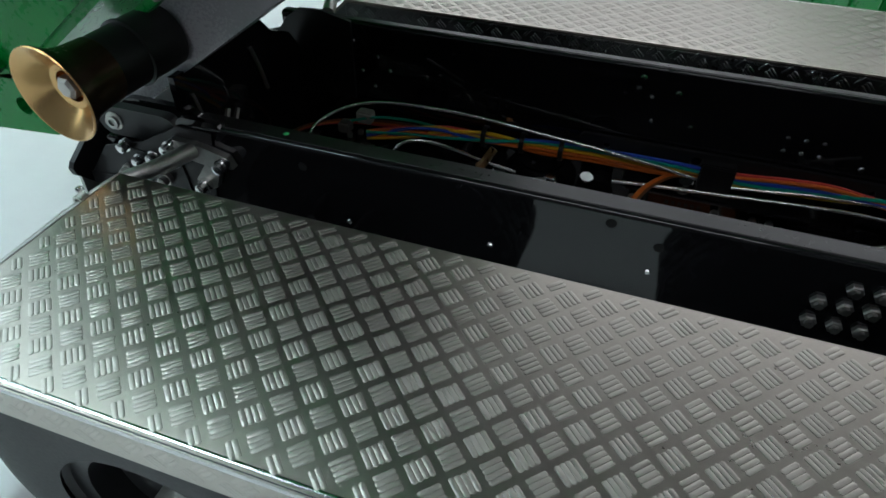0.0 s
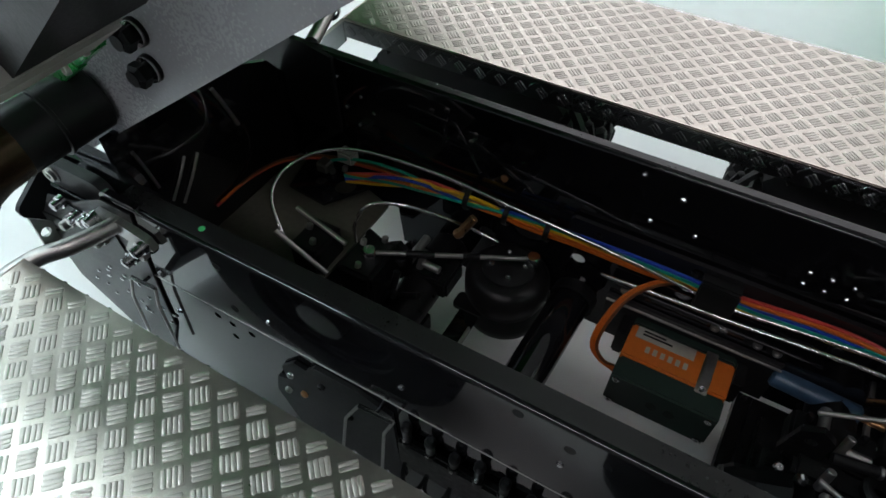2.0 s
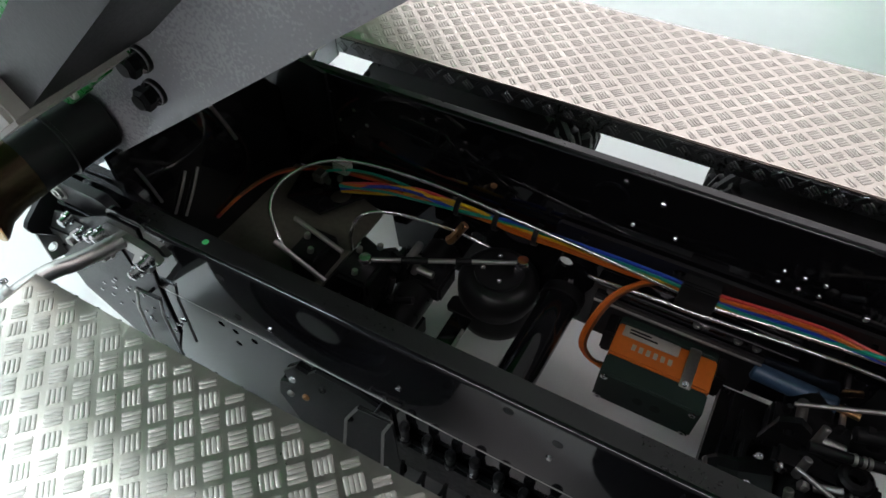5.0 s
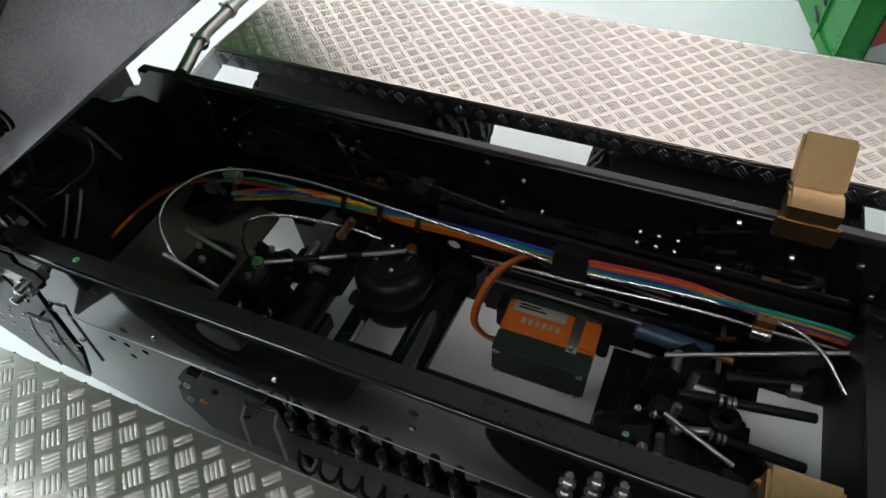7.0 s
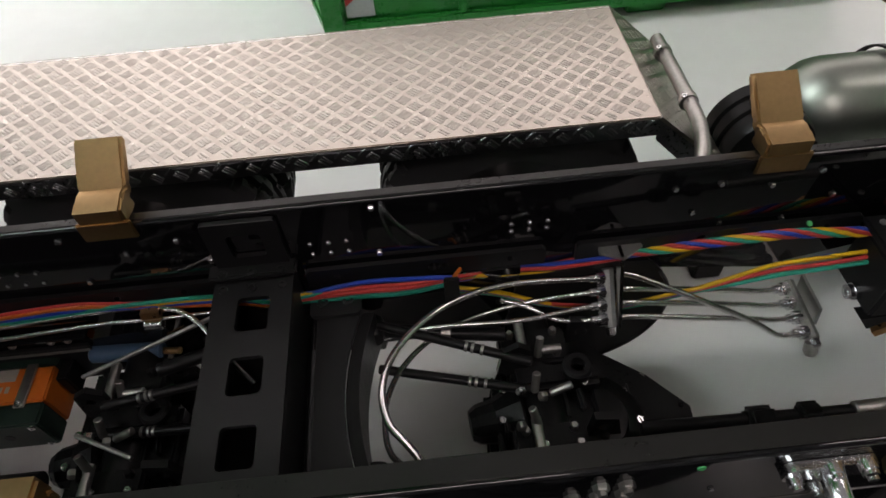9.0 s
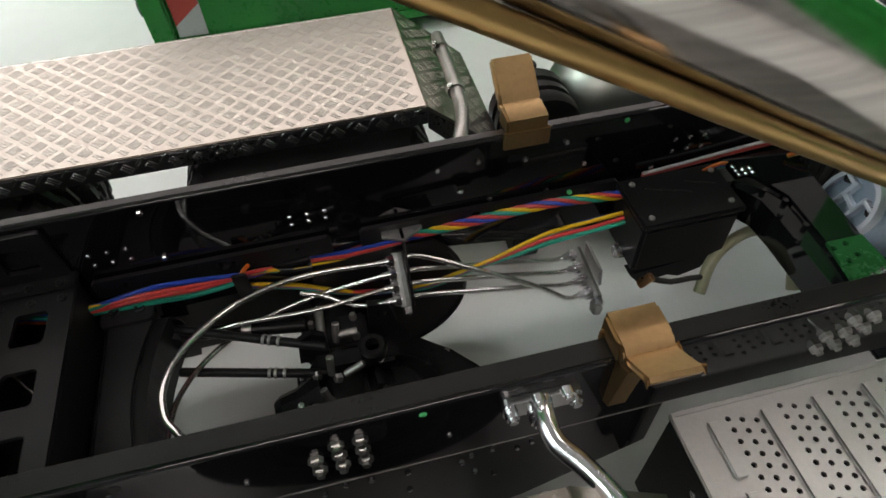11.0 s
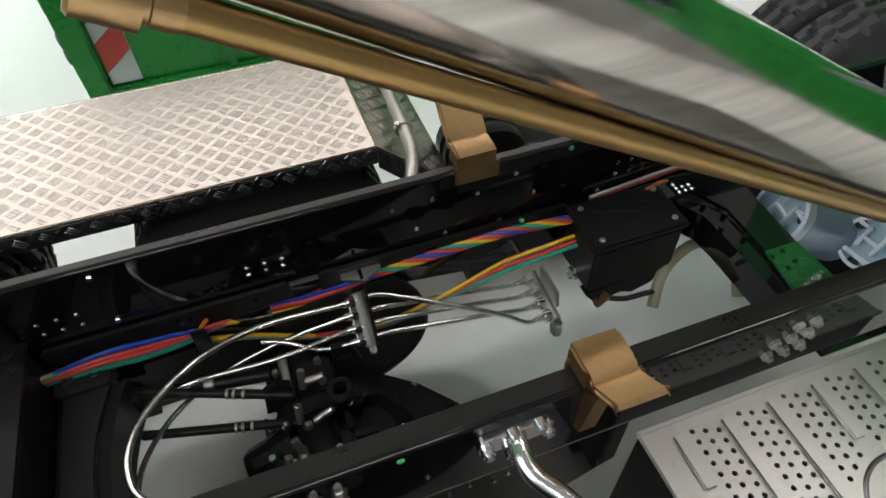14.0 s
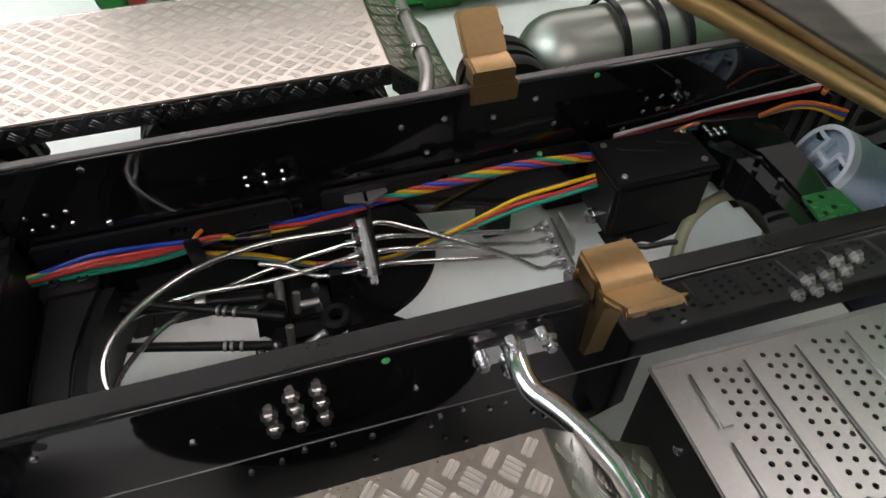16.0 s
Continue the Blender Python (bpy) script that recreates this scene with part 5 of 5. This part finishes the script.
part("plate", plate([(430, 14), (450, 14), (449, 41.5), (433.5, 41.5)], 101, 102.4, [ring_of(x, y, 1.2, 10) for x, y in ((434, 38), (440, 39), (436, 31), (441, 33))], axis="z"), REFLECT_GREEN, gp)
for x in (435, 440, 445):
    part("screw", hex_bolt((x, 22 + 0.3 * (x - 440), 102.4), (0, 0, 1), 1.6, 2.2), STEEL, gp)

# ---- ribbed perforated tank beside the near rail ----
tank = thing("tank", (400, -60, 40), "brushed aluminium tank with ribs, punched holes and an embossed ring", "tank")
tx0, tx1, ty0, ty1 = 345.0, 458.0, -112.0, -7.5
hole_list = []
for k in range(5):
    for j in range(26):
        for c in range(3):
            hx, hy = 361.5 + 18.7 * k + 4.4 * c, -13.5 - 3.9 * j - 1.3 * c
            if hx > tx1 - 3 or (k >= 1 and 392 < hx < 438 and -84 < hy < -38 and math.hypot(hx - 415, hy + 61) < 21):
                continue
            if hy > ty1 - 4 or hy < ty0 + 4:
                continue
            hole_list.append(ring_of(hx, hy, 0.95, 8))
top = part("top_plate", plate([(tx0, ty0), (tx1, ty0), (tx1, ty1), (tx0, ty1)], 96.6, 98, hole_list, axis="z"), TANKALU, tank)
# black filling puts the shade behind the punched holes
part("inner", box(tx0 + 2, tx1 - 2, ty0 + 2, ty1 - 2, 42, 93, 1), HOLE_SHADE, tank)
part("end_panel", box(tx0 - 1.2, tx0 + 0.4, ty0 + 1, ty1 - 1, 40, 96.4, 0.4), PLASTIC, tank)
part("end_panel", box(tx1 - 0.4, tx1 + 1.2, ty0 + 1, ty1 - 1, 40, 96.4, 0.4), PLASTIC, tank)
part("side_panel", box(tx0 + 1, tx1 - 1, ty1 - 1.6, ty1, 40, 96.4, 0.4), TANKALU, tank)
part("side_panel", box(tx0 + 1, tx1 - 1, ty0, ty0 + 1.6, 40, 96.4, 0.4), TANKALU, tank)
part("fold", box(tx0 - 1.2, tx1 + 1.2, ty1 - 1.8, ty1 + 0.4, 96.5, 98.3, 0.5), TANKALU, tank)
part("fold", box(tx0 - 1.4, tx0 + 0.6, ty0, ty1, 96.5, 98.2, 0.5), TANKALU, tank)
for k in range(6):
    rx = 353.5 + 18.7 * k
    cuts = [(-112, -13)] if k in (0, 1, 4, 5) else [(-112, -84), (-36, -13)] if k == 3 else [(-112, -13)]
    if k == 0:
        cuts = [(-112, -36), (-33, -13)]
    for y0, y1 in cuts:
        part("rib", box(rx, rx + 4.6, y0 + 0.5, y1, 97.8, 99.3, 0.7, 3), TANKALU, tank, smooth=True)
em = part("emblem", spin((415, -61, 97.8), (415, -61, 99), [(0, 17.5), (0.5, 17.8), (0.9, 18.4), (0.5, 19.1), (0, 19.4)], 48), TANKALU, tank, "embossed ring", smooth=True)
for k in range(3):
    a = radians(20 + 60 * k)
    part("bar", turned(box(-13, 13, -1.3, 1.3, -0.2, 0.7, 0.4), Matrix.Translation((415, -61, 98)) @ Matrix.Rotation(a, 4, "Z")), TANKALU, em)
part("rivet", cap_screw((tx0 - 1.2, -30.6, 88), (-1, 0, 0), 1.7, 1.2), STEEL, tank, smooth=True)
part("leg", box(352, 366, -40, -30, 0.5, 41, 0.8), PLASTIC, tank)
part("leg", box(430, 446, -100, -88, 0.5, 41, 0.8), PLASTIC, tank)
part("leg", box(352, 366, -100, -88, 0.5, 41, 0.8), PLASTIC, tank)

# ---- bright pipe on the near rail ----
bp = thing("pipe_rail", (300, -4, 122), "bright bent steel pipe bolted to the frame rail", "pipe", "deck end pipes")
part("pipe", tube([(299, -3, 124.5), (298, -9, 124), (299, -16, 122), (305, -25, 121), (310, -36, 120.5), (313, -50, 120), (316, -95, 118)], 3.1, 16, 2), STEEL, bp, smooth=True)
br = part("bracket", plate(round_rect(287, 311, 118.5, 127, 2.5), -4.6, -2.2, [ring_of(290.5, 122.6, 1.2)]), STEEL, bp)
for x, z in ((289.5, 122), (308.5, 123.5), (297, 128.5), (305.5, 129), (297.5, 115.5)):
    part("screw", spin((x, -4.4, z), (x, -9, z), [(0, 0), (0, 2.1), (2.4, 2.1), (2.4, 1.4), (3.6, 1.4), (3.6, 0)], 12), STEEL, br, smooth=True)

# rear bracket details at the near rail
rb = thing("rear_bracket", (-160, -4, 110), "pale metal bracket with plated screws holding the rear pipe", "bracket")
part("plate", plate([(-174, 122), (-170, 127), (-158, 126.5), (-148, 124), (-146, 120), (-152, 118), (-155, 110), (-160, 108), (-163, 112), (-158, 119)], -5.4, -2.6), DULLSTEEL, rb)
for x, z in ((-170, 124.5), (-149.5, 121.5), (-159, 111)):
    part("screw", spin((x, -5, z), (x, -12, z), [(0, 0), (0, 2.6), (2.2, 2.6), (2.2, 2.0), (4.8, 2.0), (5.2, 1.4), (5.2, 0)], 14), STEEL, rb, smooth=True)
for x, z in ((-192, 119.6), (-187, 114.7), (-180, 117.5), (-195, 108), (-178, 108)):
    part("screw", spin((x, -3.4, z), (x, -12, z), [(0, 0), (0, 2.5), (2.0, 2.5), (2.0, 1.9), (4.4, 1.9), (4.8, 1.3), (4.8, 0)], 14), STEEL if z > 110 else DULLSTEEL, rb, smooth=True)

# bent strip hangers between rail and deck
for dx, dz in ((0, 0), (-101, 2)):
    hb = thing("hanger", (-67 + dx, -6, 92 + dz), "thin bent steel strip hanger beside the glossy side plate", "bracket", "hanger brackets")
    for mat, r, pts in ((DULLSTEEL, 0.6, ((-81, 46), (-76, 75), (-68.5, 91.3))), (STEEL, 0.85, ((-68.5, 91.3), (-55.6, 92.7))), (DULLSTEEL, 0.6, ((-55.6, 92.7), (-60, 80), (-63.5, 47)))):
        part("strip", tube([(x + dx, -6, z + dz) for x, z in pts], r, 6, smooth=False), mat, hb)
    part("stay", rod((-62 + dx, -5.6, 92.2 + dz), (-62 + dx, -2.1, 92.2 + dz), 0.7, 10, 0.1), BLACK, hb, smooth=True)

# plates and shapes added for dark reflections under the near rail
part("dull_patch", plate([(-111, 60), (-108, 72), (-103, 74), (-104, 82), (-97, 90), (-92, 89), (-88, 94), (-70, 94), (-58, 90), (-56, 40), (-104, 40)], -3.6, -2.15), PLASTIC, chassis, "matt black plate added where the side plate mirrors dark")
part("dull_patch", plate([(16, 92), (168, 92), (164, 40), (20, 40)], -3.2, -2.15), PLASTIC, chassis, "matt black plate added where the side plate mirrors dark")
for x, z, m in ((-100, 80, STEEL), (-104, 66, DULLSTEEL), (-96, 70, COPPER), (-86, 84, GEAR), (-76, 72, GEAR)):
    part("screw", cap_screw((x, -3.6, z), (0, -1, 0), 1.5, 1.5), m, chassis, smooth=True)
# modelled row stands for a faint pattern mirrored in the side plate
vb = thing("reflected_row", (-22, -6, 84), "row of small black shapes added for the pattern the side plate reflects", "valve")
part("manifold", box(-56, 14, -5.5, -2.2, 60, 80, 1.2), GEAR, vb)
for k in range(8):
    vx = -52 + 8.6 * k
    zt = 90 - 2.0 * (k % 3)
    sol = part("row_post", spin((vx, -4.2, 78), (vx, -4.2, zt + 4), [(0, 0), (0, 2.0), (3, 2.0), (3.4, 1.5), (zt - 80, 1.5), (zt - 79, 1.9), (zt - 77, 1.9), (zt - 76, 1.1), (zt - 76, 0)], 14), PLASTIC, vb, smooth=True)
    part("terminal", rod((vx, -6.6, zt - 6), (vx, -4.4, zt - 6), 0.6, 8, 0.1), STEEL if k % 2 else DULLSTEEL, sol, smooth=True)
    part("tube", tube([(vx, -7, 68), (vx + 1, -10.5, 64), (vx + 4.3, -11.5, 61.5), (vx + 7.6, -10.5, 64), (vx + 8.6, -7, 68)], 0.8, 8), PLASTIC, vb, smooth=True)

# ---- air tank and valve behind the far rail ----
at = thing("air_tank", (410, 170, 60), "silver air tank held by black straps", "tank")
part("shell", spin((368, 168, 94), (490, 168, 94), [(0, 0), (0.5, 8), (3, 15), (8, 20), (14, 23), (20, 24), (98, 24), (104, 23), (112, 18), (117, 8), (118, 0)], 48), MATTEALU, at, smooth=True)
for xx in (412, 432, 446):
    part("strap", spin((xx, 168, 96), (xx + 4, 168, 96), [(0, 24), (0, 25), (3.4, 25), (3.4, 24)], 48), PLASTIC, at, smooth=True)
part("saddle", box(386, 452, 154, 182, 0.5, 76, 1.5), PLASTIC, at)
va = thing("valve_unit", (352, 150, 80), "black round valve unit beside the brass rest", "valve")
part("body", spin((353, 138, 96), (353, 168, 96), [(0, 0), (0, 15), (1.5, 19), (4, 20), (8, 20), (9, 18.5), (11, 18.5), (12, 20), (16, 20), (17, 18.5), (19, 18.5), (20, 20), (26, 20), (28, 16), (28, 0)], 28), PLASTIC, va, smooth=True)
part("cap", rod((347, 152, 114), (347, 152, 128), 4.0, 18, 0.8), PLASTIC, va, smooth=True)
part("port", spin((368, 141, 100), (370, 132, 100), [(0, 0), (0, 3), (4, 3), (4, 0)], 12), HOLE_SHADE, va)
part("stand", box(344, 360, 142, 160, 0.5, 84, 1), PLASTIC, va)

# ---- paint marks ----
MARK = shader("green_mark", (0.05, 0.50, 0.16), 0.45)
for k, (p, n) in enumerate((((-128, 3, 133.1), (0, 0, 1)), ((264.4, -2.1, 129), (0, -1, 0)), ((348.5, 95, 100.6), (0, -0.5, 1)), ((371, 99.9, 130.4), (0, -1, 0)))):
    part("paint_mark", spin(Vector(p) - Vector(n) * 0.1, Vector(p) + Vector(n), [(0, 0), (0, 1.25), (0.3, 1.1), (0.4, 0.6), (0.4, 0)], 10), MARK, rail_near if k < 2 else rail_far, "green paint mark")

# ---- front wheels and a black unit past the frame ----
for yc in (150, 182):
    w = thing("wheel", (585, yc, RT), "black rubber truck wheel at the front axle", "wheel", "wheels of the truck")
    shared("tyre", TYRE, w, (585, yc, RT))
    shared("rim", RIM, w, (585, yc, RT))
    shared("hub", HUB, w, (585, yc, RT))
un = thing("battery_box", (520, 130, 40), "black ribbed battery box behind the frame rail", "box")
part("body", box(492, 548, 118, 190, 20, 92, 2.5), GEAR, un)
for k in range(5):
    part("rib", box(495 + 10.5 * k, 500 + 10.5 * k, 116, 192, 30, 95, 1), GEAR, un)
part("foot", box(496, 544, 124, 184, 0.5, 20, 1), GEAR, un)
ow = thing("wiring_loom", (520, 100, 110), "orange and yellow wires over the frame rail", "cable")
for k, c in enumerate(("orange", "yellow", "red", "orange")):
    part("wire", tube([(480, 92, 106 + k), (500, 100, 120 + k), (514, 112, 124 + k), (530, 124, 112 + k), (540, 130, 98)], 1.2, 8), WIRE[c], ow, smooth=True)
